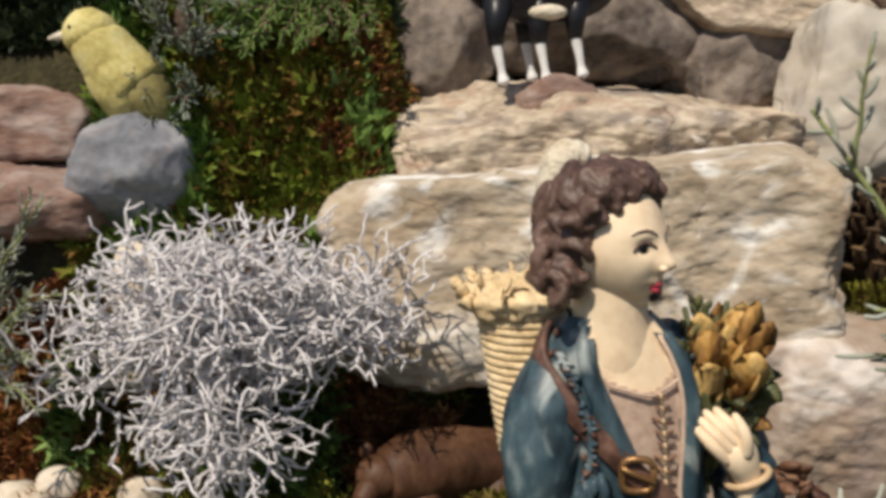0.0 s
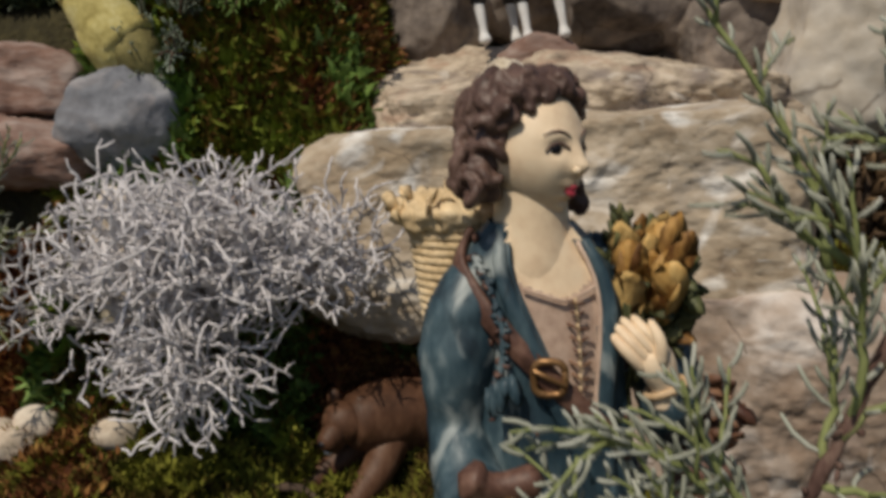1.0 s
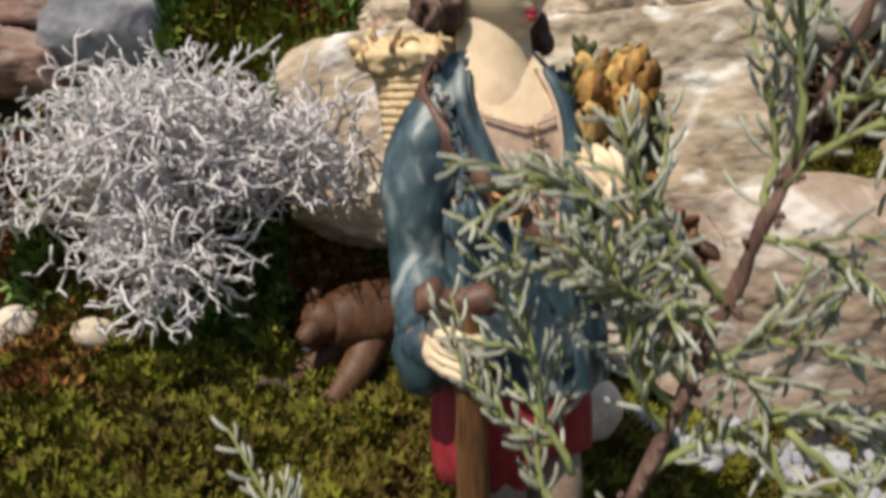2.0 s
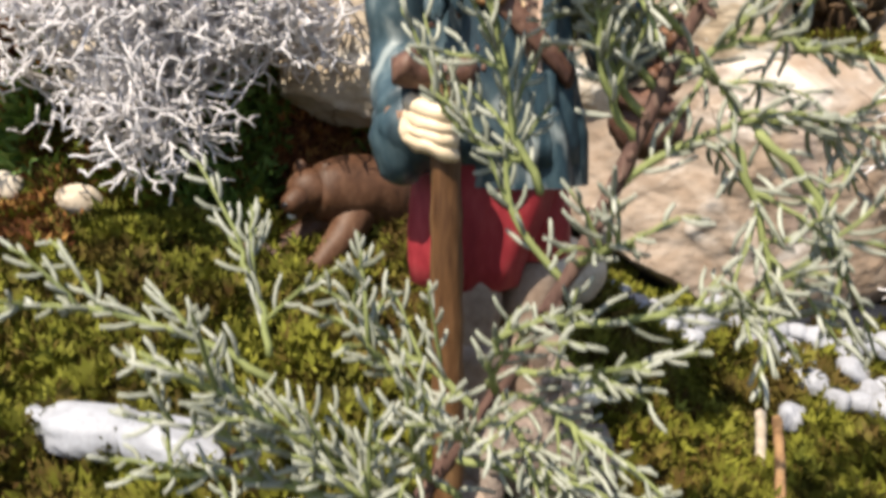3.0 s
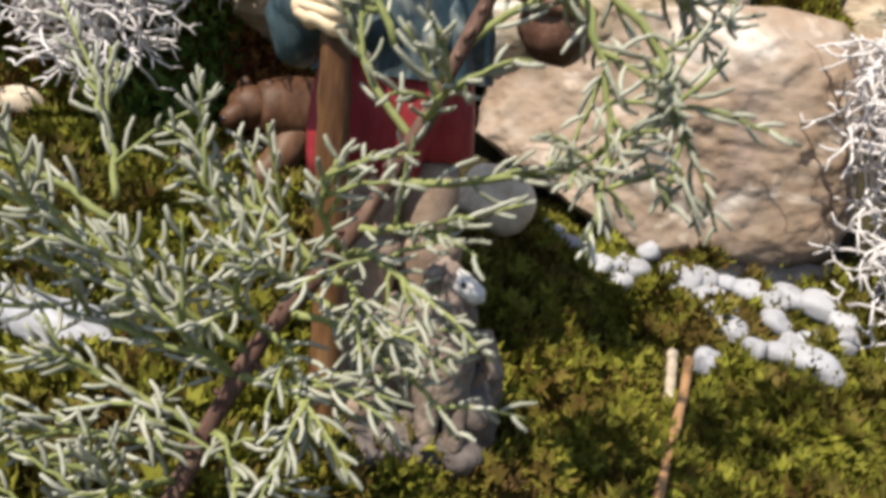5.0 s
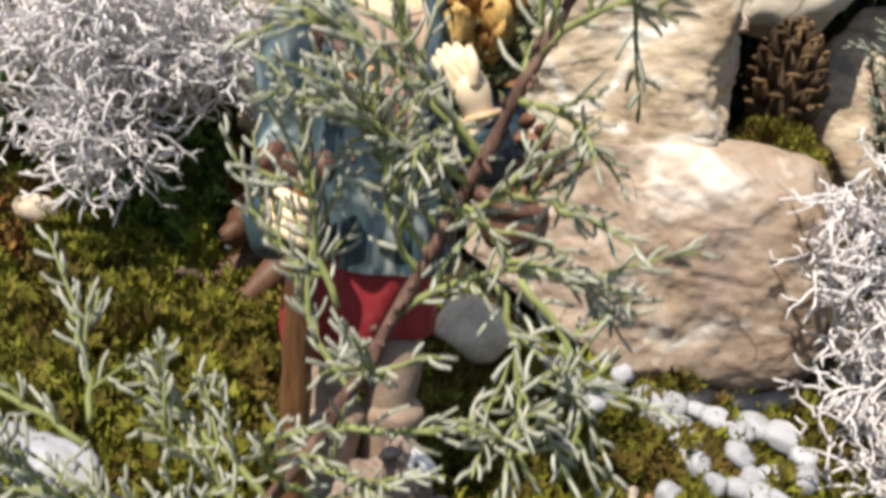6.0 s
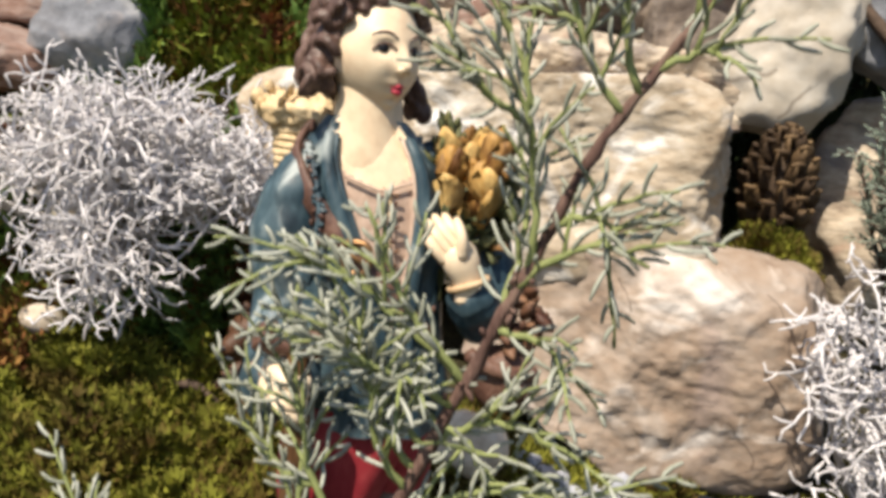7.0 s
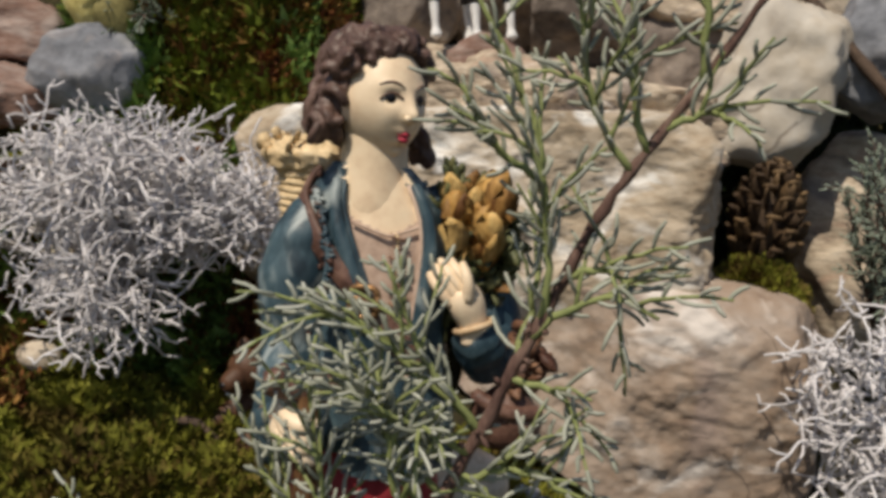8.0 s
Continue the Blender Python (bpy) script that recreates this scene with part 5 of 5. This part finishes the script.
    shoot((0.0131, 0.1340, 0.0658), (-0.0422, 0.1300, 0.0792), (0, 0, 0.006), 5)
    shoot(0.060, (0.0199, 0.1360, 0.0795), (0, 0, 0.004), 4)
    shoot(0.056, (0.0306, 0.1280, 0.0775), (-0.003, 0, 0.002), 3)
    shoot(0.052, (0.0833, 0.1190, 0.0367), (0.003, 0, 0.004), 3)
    shoot(0.058, (0.0658, 0.1240, 0.0406), (0.003, 0, 0.002), 4)
    shoot(0.040, (0.034, 0.112, 0.058), (-0.002, -0.004, 0.002), 4)
    shoot(0.050, (0.044, 0.114, 0.066), (-0.002, -0.004, 0.002), 4)
    shoot(0.058, (0.052, 0.116, 0.062), (0.000, -0.004, 0.002), 4)
    shoot(0.066, (0.058, 0.118, 0.084), (-0.002, -0.004, 0.001), 3)
    shoot(0.020, (0.020, 0.100, 0.024), (-0.001, -0.003, 0.002), 4)
    shoot(0.090, (0.078, 0.118, 0.098), (0.000, -0.004, 0.002), 4)
    shoot(0.066, (0.073, 0.121, 0.060), (0.003, -0.002, 0.003), 4)
    shoot(0.062, (0.066, 0.119, 0.049), (0.004, -0.002, 0.003), 4)
    shoot(0.070, (0.077, 0.123, 0.071), (0.003, -0.001, 0.002), 3)
    shoot(0.050, (0.056, 0.117, 0.031), (0.004, -0.002, 0.003), 4)
    # long shoots to the side
    shoot(0.079, (0.1204, 0.1240, 0.1067), (0.004, 0, -0.007), 3, 0.0085, 0.0034)
    shoot((0.0941, 0.1290, 0.0846), (0.1087, 0.1240, 0.0787), (0, 0, 0.003), 2)
    shoot(0.103, (0.1213, 0.1280, 0.1158), (0, 0, 0.008), 6)
    shoot((0.1002, 0.1300, 0.1166), (0.1136, 0.1240, 0.0817), (0.006, 0, 0.002), 6)
    shoot((0.0961, 0.1310, 0.1146), (0.1029, 0.1250, 0.0777), (0.003, 0, 0.002), 5)
    shoot(0.122, (0.1103, 0.1280, 0.1289), (0, 0, 0.006), 5)
    shoot(0.126, (0.096, 0.130, 0.117), (0.003, 0, 0.002), 4)
    # the dense middle
    shoot(0.086, (0.0580, 0.1400, 0.1224), (-0.005, 0, -0.003), 3)
    shoot((0.0635, 0.1380, 0.1040), (0.0528, 0.1400, 0.1528), (-0.003, 0, -0.002), 5)
    shoot((0.0595, 0.1390, 0.1101), (0.0423, 0.1400, 0.1233), (-0.002, 0, -0.002), 3)
    shoot(0.118, (0.0682, 0.1320, 0.1550), (-0.004, 0, -0.002), 6)
    shoot(0.130, (0.0640, 0.1310, 0.1389), (0, 0, 0.004), 6)
    shoot(0.138, (0.0502, 0.1300, 0.1622), (0, 0, 0.004), 6)
    shoot(0.138, (0.0685, 0.1290, 0.1712), (-0.003, 0, 0), 5)
    shoot(0.134, (0.056, 0.126, 0.146), (0, -0.002, 0.002), 5)
    shoot(0.122, (0.068, 0.130, 0.150), (-0.003, -0.001, -0.002), 6)
    shoot(0.114, (0.072, 0.131, 0.141), (-0.003, -0.001, -0.001), 5)
    # upper shoots
    shoot(0.152, (0.1063, 0.1310, 0.1369), (0.007, 0, 0.002), 3)
    shoot((0.0970, 0.1430, 0.1880), (0.0680, 0.1460, 0.2410), (0.0065, 0, -0.0035), 3, 0.0066, 0.0030)
    shoot(0.150, (0.0970, 0.1430, 0.1880), (0.002, 0, 0.001), 2)
    shoot(0.163, (0.088, 0.126, 0.206), (0.004, 0, 0.002), 5)
    shoot((0.0955, 0.1320, 0.1910), (0.0795, 0.1290, 0.2072), (-0.001, 0, -0.002), 3)
    shoot(0.160, (0.1213, 0.1290, 0.1671), (0, 0, 0.006), 4)
    shoot(0.174, (0.1144, 0.1300, 0.1711), (0.003, 0, 0.003), 3)
    shoot(0.194, (0.1005, 0.1310, 0.2248), (-0.003, 0, -0.002), 5)
    shoot(0.198, (0.1104, 0.1310, 0.2307), (-0.003, 0, 0), 4)
    shoot(0.204, (0.1302, 0.1320, 0.2048), (0.002, 0, 0.003), 3)
    shoot(0.214, (0.1223, 0.1320, 0.2443), (0, 0, 0), 4)


build_lavender()


def build_silver_bush(name, at, lobes, count, seed, label, radius=0.00060):
    """A cushion of tangled whitish twigs: forked, crooked shoots that fill a few lobes (centre, half sizes)."""
    rnd = random.Random(seed)
    bush = holder(name, at, label, "shrub", "silver cushion bushes")
    at = Vector(at)
    stems, shares = Geo(), [a * b * c for _, (a, b, c), _ in lobes]
    for (c, r, _) in lobes:
        for _ in range(5):
            e = Vector(c) + Vector((rnd.uniform(-0.5, 0.5) * r[0], rnd.uniform(-0.3, 0.3) * r[1], rnd.uniform(-0.5, 0.5) * r[2]))
            stems.tube(bezier(at, e, (0, 0, -0.006), 8, 0.0015, rnd), [0.0019 - 0.0010 * i / 8 for i in range(9)], 6)
    part("stem", stems.mesh("stem", SILVERSTEM), bush, "pale woody inner stems")
    for (c, r, dense) in lobes:
        g = Geo()
        c = Vector(c)
        for _ in range(int(count * dense)):
            d = Vector((rnd.gauss(0, 1), rnd.gauss(0, 1) - 0.45, rnd.gauss(0, 1))).normalized()
            rad = rnd.uniform(0.12, 0.92) ** 0.6
            p = c + Vector((d.x * r[0], d.y * r[1], d.z * r[2])) * rad * 0.86
            w = (d * 0.55 + Vector((rnd.gauss(0, 0.7), rnd.gauss(0, 0.7), rnd.gauss(0, 0.7)))).normalized()
            step, line = rnd.uniform(0.0034, 0.0052), [p]
            spin = Vector((rnd.gauss(0, 1), rnd.gauss(0, 1), rnd.gauss(0, 1))) * 0.22
            for i in range(rnd.randrange(4, 8)):
                w = (w + spin.cross(w) + Vector((rnd.gauss(0, 0.24), rnd.gauss(0, 0.24), rnd.gauss(0, 0.24)))).normalized()
                line.append(line[-1] + w * step)
            k = len(line)
            g.tube(line, [radius * (1.12 - 0.35 * i / k) for i in range(k)], 5)
            side = w.orthogonal().normalized()
            for i in range(1, k):  # short forks that leave at wide angles, now to one side, now to the other
                if rnd.random() < 0.45:
                    continue
                v = (line[i] - line[i - 1]).normalized()
                side = Matrix.Rotation(2.4 + rnd.uniform(-0.5, 0.5), 3, v) @ side
                q = (v * rnd.uniform(0.35, 0.8) + side).normalized()
                m = line[i] + q * rnd.uniform(0.0024, 0.0050)
                q2 = (q + v * 0.5 + Vector((rnd.gauss(0, 0.35), rnd.gauss(0, 0.35), rnd.gauss(0, 0.35)))).normalized()
                e = m + q2 * rnd.uniform(0.0020, 0.0046)
                g.tube([line[i], m, e], [radius * 0.92, radius * 0.84, radius * 0.62], 5)
        part("tangle", g.mesh("tangle", SILVER), bush, "tangled silvery white twigs", "stuff")


build_silver_bush("silver_bush", (-0.110, 0.392, 0.118), [((-0.097, 0.346, 0.158), (0.061, 0.040, 0.036), 0.72), ((-0.046, 0.354, 0.156), (0.044, 0.028, 0.029), 0.32),
                  ((-0.090, 0.326, 0.113), (0.034, 0.024, 0.033), 0.20), ((-0.155, 0.346, 0.132), (0.036, 0.028, 0.026), 0.06)], 700, 41,
                  "silvery white cushion bush of tangled twigs on a mossy bank")
build_silver_bush("silver_bush", (0.262, 0.352, 0.035), [((0.250, 0.322, 0.110), (0.040, 0.032, 0.050), 0.66), ((0.262, 0.308, 0.055), (0.038, 0.034, 0.046), 0.46),
                  ((0.250, 0.292, 0.018), (0.026, 0.022, 0.022), 0.16)], 310, 43, "silvery white cushion bush of tangled twigs beside the boulder")


def build_sprays(name, at, ends, label, leaf_mat, seed, length=0.008, gap=0.0016, radius=0.0005, twigs=5, stem_mat=None, category="shrub"):
    """A shrub of feathery sprays from one root."""
    rnd = random.Random(seed)
    at = Vector(at)
    shrub = holder(name, at, label, category)
    for e in ends:
        line = bezier(at, e, (rnd.uniform(-0.006, 0.006), -0.004, 0.006), 10, 0.001, rnd)
        g, lf = Geo(), Geo()
        g.tube(line, [0.0013 * (1 - 0.6 * i / 10) for i in range(11)], 5)
        needles_along(lf, line, length, radius, gap, rnd, sides=4, skip=0.2)
        for j in range(twigs):
            i = 3 + (j * 7) // max(twigs, 1)
            d = (line[i + 1] - line[i]).normalized()
            w = (d + Vector((rnd.uniform(-1, 1), rnd.uniform(-0.8, 0.4), rnd.uniform(-0.7, 0.9)))).normalized()
            sub = bezier(line[i], line[i] + w * rnd.uniform(0.014, 0.030), (0, 0, 0.002), 6, 0.0005, rnd)
            g.tube(sub, [0.0007 * (1 - 0.5 * q / 6) for q in range(7)], 4)
            needles_along(lf, sub, length * 0.8, radius * 0.95, gap, rnd, sides=4, skip=0.05)
        b = part("branch", g.mesh("branch", stem_mat or BARK), shrub)
        part("foliage", lf.mesh("foliage", leaf_mat), b, "", "stuff")


build_sprays("grey_shrub", (-0.125, 0.470, 0.236), [(-0.139, 0.437, 0.296), (-0.116, 0.432, 0.282), (-0.149, 0.430, 0.261), (-0.130, 0.423, 0.245), (-0.111, 0.437, 0.296), (-0.139, 0.419, 0.229)],
             "feathery grey-green shrub between the bird and the moss", GREYNEEDLE, 51)
build_sprays("conifer", (-0.074, 0.558, 0.296), [(-0.102, 0.507, 0.338), (-0.079, 0.493, 0.324), (-0.056, 0.488, 0.329), (-0.037, 0.493, 0.319), (-0.028, 0.484, 0.305), (-0.060, 0.502, 0.352), (-0.088, 0.484, 0.305), (-0.018, 0.498, 0.338)],
             "fresh green conifer hanging over the mossy bank", NEEDLE, 53, 0.009, 0.0016, 0.0006, 6)
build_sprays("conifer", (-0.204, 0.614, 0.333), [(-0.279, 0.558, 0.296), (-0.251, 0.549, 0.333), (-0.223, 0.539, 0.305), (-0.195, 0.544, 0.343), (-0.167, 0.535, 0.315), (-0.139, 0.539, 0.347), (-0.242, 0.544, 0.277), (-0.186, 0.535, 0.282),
             (-0.149, 0.530, 0.287), (-0.111, 0.544, 0.324), (-0.269, 0.549, 0.361), (-0.121, 0.539, 0.296)], "dark green conifer behind the bird figure, shade in its colour", SHADENEEDLE, 55, 0.011, 0.0018, 0.0007, 7)
build_sprays("grey_shrub", (0.295, 0.407, 0.135), [(0.259, 0.381, 0.200), (0.271, 0.375, 0.186), (0.256, 0.370, 0.172), (0.285, 0.375, 0.204), (0.295, 0.370, 0.181), (0.267, 0.368, 0.153), (0.285, 0.365, 0.163), (0.302, 0.379, 0.220)],
             "feathery grey-green shrub beside the pine cone", GREYNEEDLE, 57, 0.007)
build_sprays("herb", (-0.205, 0.360, 0.120), [(-0.172, 0.345, 0.192), (-0.180, 0.340, 0.180), (-0.166, 0.335, 0.168), (-0.178, 0.330, 0.155), (-0.168, 0.330, 0.142), (-0.185, 0.330, 0.168), (-0.176, 0.328, 0.125),
             (-0.190, 0.326, 0.140), (-0.182, 0.345, 0.210), (-0.165, 0.350, 0.205)], "thin-leaved grey-green herb at the edge of the silver bush", LEAF, 59, 0.010, 0.0026, 0.00042, 4, SHOOT)
build_sprays("conifer", (-0.080, 0.500, 0.330), [(-0.105, 0.438, 0.284), (-0.085, 0.435, 0.278), (-0.068, 0.432, 0.272), (-0.050, 0.432, 0.276), (-0.038, 0.430, 0.270), (-0.095, 0.438, 0.268), (-0.028, 0.432, 0.282), (-0.060, 0.440, 0.288)],
             "fresh green conifer sprays drooping over the bank", NEEDLE, 69, 0.009, 0.0016, 0.0005, 7)


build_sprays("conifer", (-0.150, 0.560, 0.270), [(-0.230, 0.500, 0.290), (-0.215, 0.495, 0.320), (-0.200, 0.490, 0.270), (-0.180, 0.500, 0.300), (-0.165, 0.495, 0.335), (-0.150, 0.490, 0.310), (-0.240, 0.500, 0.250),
             (-0.140, 0.500, 0.280), (-0.195, 0.505, 0.345), (-0.125, 0.505, 0.340), (-0.255, 0.505, 0.320), (-0.110, 0.510, 0.310)], "dark green conifer behind the bird figure, deep shade in its colour", SHADENEEDLE, 63, 0.012, 0.0018, 0.0008, 8)
build_sprays("grey_shrub", (0.290, 0.430, 0.120), [(0.255, 0.400, 0.190), (0.262, 0.395, 0.160), (0.275, 0.385, 0.178), (0.285, 0.390, 0.200), (0.270, 0.400, 0.215), (0.295, 0.385, 0.165), (0.258, 0.390, 0.205), (0.300, 0.395, 0.225), (0.275, 0.380, 0.145)],
             "feathery grey-green shrub above the silver bush", GREYNEEDLE, 67, 0.008, 0.0014)


# ---- small things ----
def build_cone():
    rnd = random.Random(8)
    c, h = Vector((0.217, 0.398, 0.150)), 0.046
    cone = holder("pine_cone", c, "open dark brown pine cone standing on moss beside the slab", "pine cone")
    g = Geo()
    g.tube([c, c + Vector((0, 0, h * 0.5)), c + Vector((0, 0, h))], [0.008, 0.009, 0.003], 10)
    part("core", g.mesh("core", CONE), cone)
    g = Geo()
    g.petal((0, 0, 0), (0.0120, 0, 0.0035), 0.0058, 0.0012, 0, 0.0014)
    g.blob((0.0112, 0, 0.0040), (0.0018, 0.0040, 0.0014), 0, seg=8, rings=6)
    scale_mesh = g.mesh("scale", CONE)
    for i in range(46):
        t = i / 45
        a, z = i * 2.4, h * (0.04 + 0.92 * t)
        r = math.sin(math.pi * (0.22 + 0.70 * t)) ** 0.8
        ob = part("scale", scale_mesh, cone)
        m = pose(c.x + 0.006 * r * math.cos(a), c.y + 0.006 * r * math.sin(a), c.z + z, 0, 0, math.degrees(a)) @ pose(0, 0, 0, rnd.uniform(-8, 8), -5 - 50 * t, 0)
        ob.matrix_basis = m @ Matrix.Diagonal((0.45 + 0.85 * r, 0.6 + 0.5 * r, 1, 1))


build_cone()


def moss_pad(label, c, r, count, size, mat, seed):
    """A cushion of moss: shoots all over the upper part of an ellipsoid."""
    rng = np.random.default_rng(seed)
    d = rng.normal(0, 1, (count, 3))
    d /= np.linalg.norm(d, axis=1, keepdims=True)
    d[:, 2] = np.abs(d[:, 2]) * 1.0 - 0.25 * (rng.random(count) < 0.4)
    p = np.array(c) + d * np.array(r) * (1 + 0.12 * np.sin(d[:, :1] * 9 + seed) * np.cos(d[:, 2:] * 8))
    tufts("moss", p, d, size, mat, label, seed)


moss_pad("green moss cushion under the pine cone", (0.213, 0.388, 0.130), (0.021, 0.018, 0.020), 3600, 0.006, MOSS, 61)
rock("stone", "mossy stone under the pine cone", (0.217, 0.397, 0.118), (0.024, 0.020, 0.026), BROWNROCK, 62, sub=3)


def pebbles():
    rnd = random.Random(19)
    meshes = []
    for i in range(6):
        ob = rock("pebble", "smooth white pebble on the moss before the boulder", (0, 0, 0), (0.0085, 0.0068, 0.0052), PEBBLE, 70 + i, power=2.2, amp=0.10, sub=3, category="pebble", group="white pebbles")
        meshes.append(ob)
    spots = [(0.105, 0.336, 0.75), (0.1125, 0.339, 0.7), (0.120, 0.335, 0.85), (0.1275, 0.338, 0.75), (0.1330, 0.332, 0.9), (0.140, 0.336, 1.0), (0.1475, 0.334, 1.0), (0.1425, 0.328, 0.8), (0.155, 0.342, 0.9), (0.167, 0.328, 1.35), (0.177, 0.331, 1.0),
             (0.188, 0.331, 0.9), (0.197, 0.326, 1.1), (0.180, 0.307, 1.0), (0.182, 0.299, 1.0), (0.176, 0.316, 1.0), (0.204, 0.321, 1.0), (0.212, 0.326, 1.1), (0.202, 0.309, 1.0), (0.222, 0.320, 1.2),
             (0.190, 0.292, 0.9), (0.199, 0.292, 0.9), (0.171, 0.285, 0.95), (0.215, 0.301, 1.0), (0.210, 0.284, 1.35), (0.228, 0.311, 1.0), (0.226, 0.299, 1.0), (0.205, 0.300, 0.9)]
    for i, (x, y, k) in enumerate(spots):
        m = pose(x, y, ground_at(x, y) + 0.0085, rnd.uniform(-20, 20), rnd.uniform(-20, 20), rnd.uniform(0, 360))
        if i < 6:
            meshes[i].matrix_basis = m @ Matrix.Scale(k, 4)
        else:
            ob = copy_thing(meshes[i % 6], m)
            ob.scale = (k, k * rnd.uniform(0.8, 1.1), k)


pebbles()
for x, y, r, lab in ((-0.1355, 0.3550, 0.0092, "round cream pebble on the moss"), (-0.180, 0.345, 0.010, "whitish stone in the moss below the herb"), (-0.191, 0.352, 0.011, "grey-white stone in the moss below the herb"),
                     (-0.173, 0.356, 0.009, "grey-white stone in the moss below the herb")):
    rock("pebble", lab, (x, y, ground_at(x, y) + r * 0.75 + 0.004), (r * 1.15, r, r * 0.85), CREAMSTONE, int(abs(x) * 1000), (0, 10, 20), 2.3, 0.08, sub=3, category="pebble")
rock("stone", "long white stone half sunk in the moss", (-0.068, 0.222, ground_at(-0.068, 0.222) + 0.009), (0.024, 0.011, 0.008), PEBBLE, 81, (0, 4, -8), 2.6, 0.12, sub=4)
rock("stone", "flat white stone half sunk in the moss", (-0.040, 0.2155, ground_at(-0.040, 0.2155) + 0.0085), (0.021, 0.010, 0.008), PEBBLE, 82, (0, 8, -12), 2.6, 0.12, sub=4)
for x, y in ((0.160, 0.211), (0.1715, 0.2105)):
    rock("pebble", "small white pebble in the moss", (x, y, ground_at(x, y) + 0.006), (0.005, 0.004, 0.004), PEBBLE, int(x * 1000), sub=3, power=2.2, category="pebble")


def stick(name, label, points, radii, mat, category="twig"):
    g = Geo()
    line = smooth_line(points, 6)
    k = len(line)
    g.tube(line, [radii[0] + (radii[1] - radii[0]) * i / (k - 1) + 0.1 * radii[0] * math.sin(i * 2.1) for i in range(k)], 8)
    return thing(name, g, mat, label, category)


stick("twig", "thin orange-brown twig stuck in the moss", [(0.1620, 0.275, 0.008), (0.1565, 0.254, 0.003), (0.1480, 0.226, -0.005), (0.138, 0.195, -0.018)], (0.0019, 0.0016), TWIG)
stick("twig", "short pale twig stub in the moss", [(0.1555, 0.274, 0.011), (0.156, 0.272, 0.001), (0.156, 0.270, -0.010)], (0.0020, 0.0020), CREAMSTONE)
stick("branch", "dark dead branch leaning over the pale boulder", [(0.212, 0.470, 0.318), (0.238, 0.455, 0.292), (0.262, 0.432, 0.258), (0.285, 0.420, 0.232)], (0.0028, 0.0034), DEADWOOD, "branch")
stick("branch", "bare brown branch leaning on the moss", [(-0.128, 0.480, 0.320), (-0.136, 0.468, 0.288), (-0.132, 0.460, 0.250)], (0.005, 0.006), DEADWOOD, "branch")
stick("twig", "dry curled brown twig before the bear", [(-0.058, 0.335, 0.052), (-0.044, 0.330, 0.055), (-0.032, 0.326, 0.050)], (0.0022, 0.0014), DEADWOOD)
# black strip added to stand for the dark gap below the boulder
stick("pond_liner", "black strip standing in for the dark gap under the boulder", [(0.098, 0.362, 0.034), (0.125, 0.356, 0.028), (0.165, 0.346, 0.024), (0.205, 0.343, 0.024), (0.235, 0.345, 0.028)], (0.008, 0.009), GAPBLACK, "pond liner")
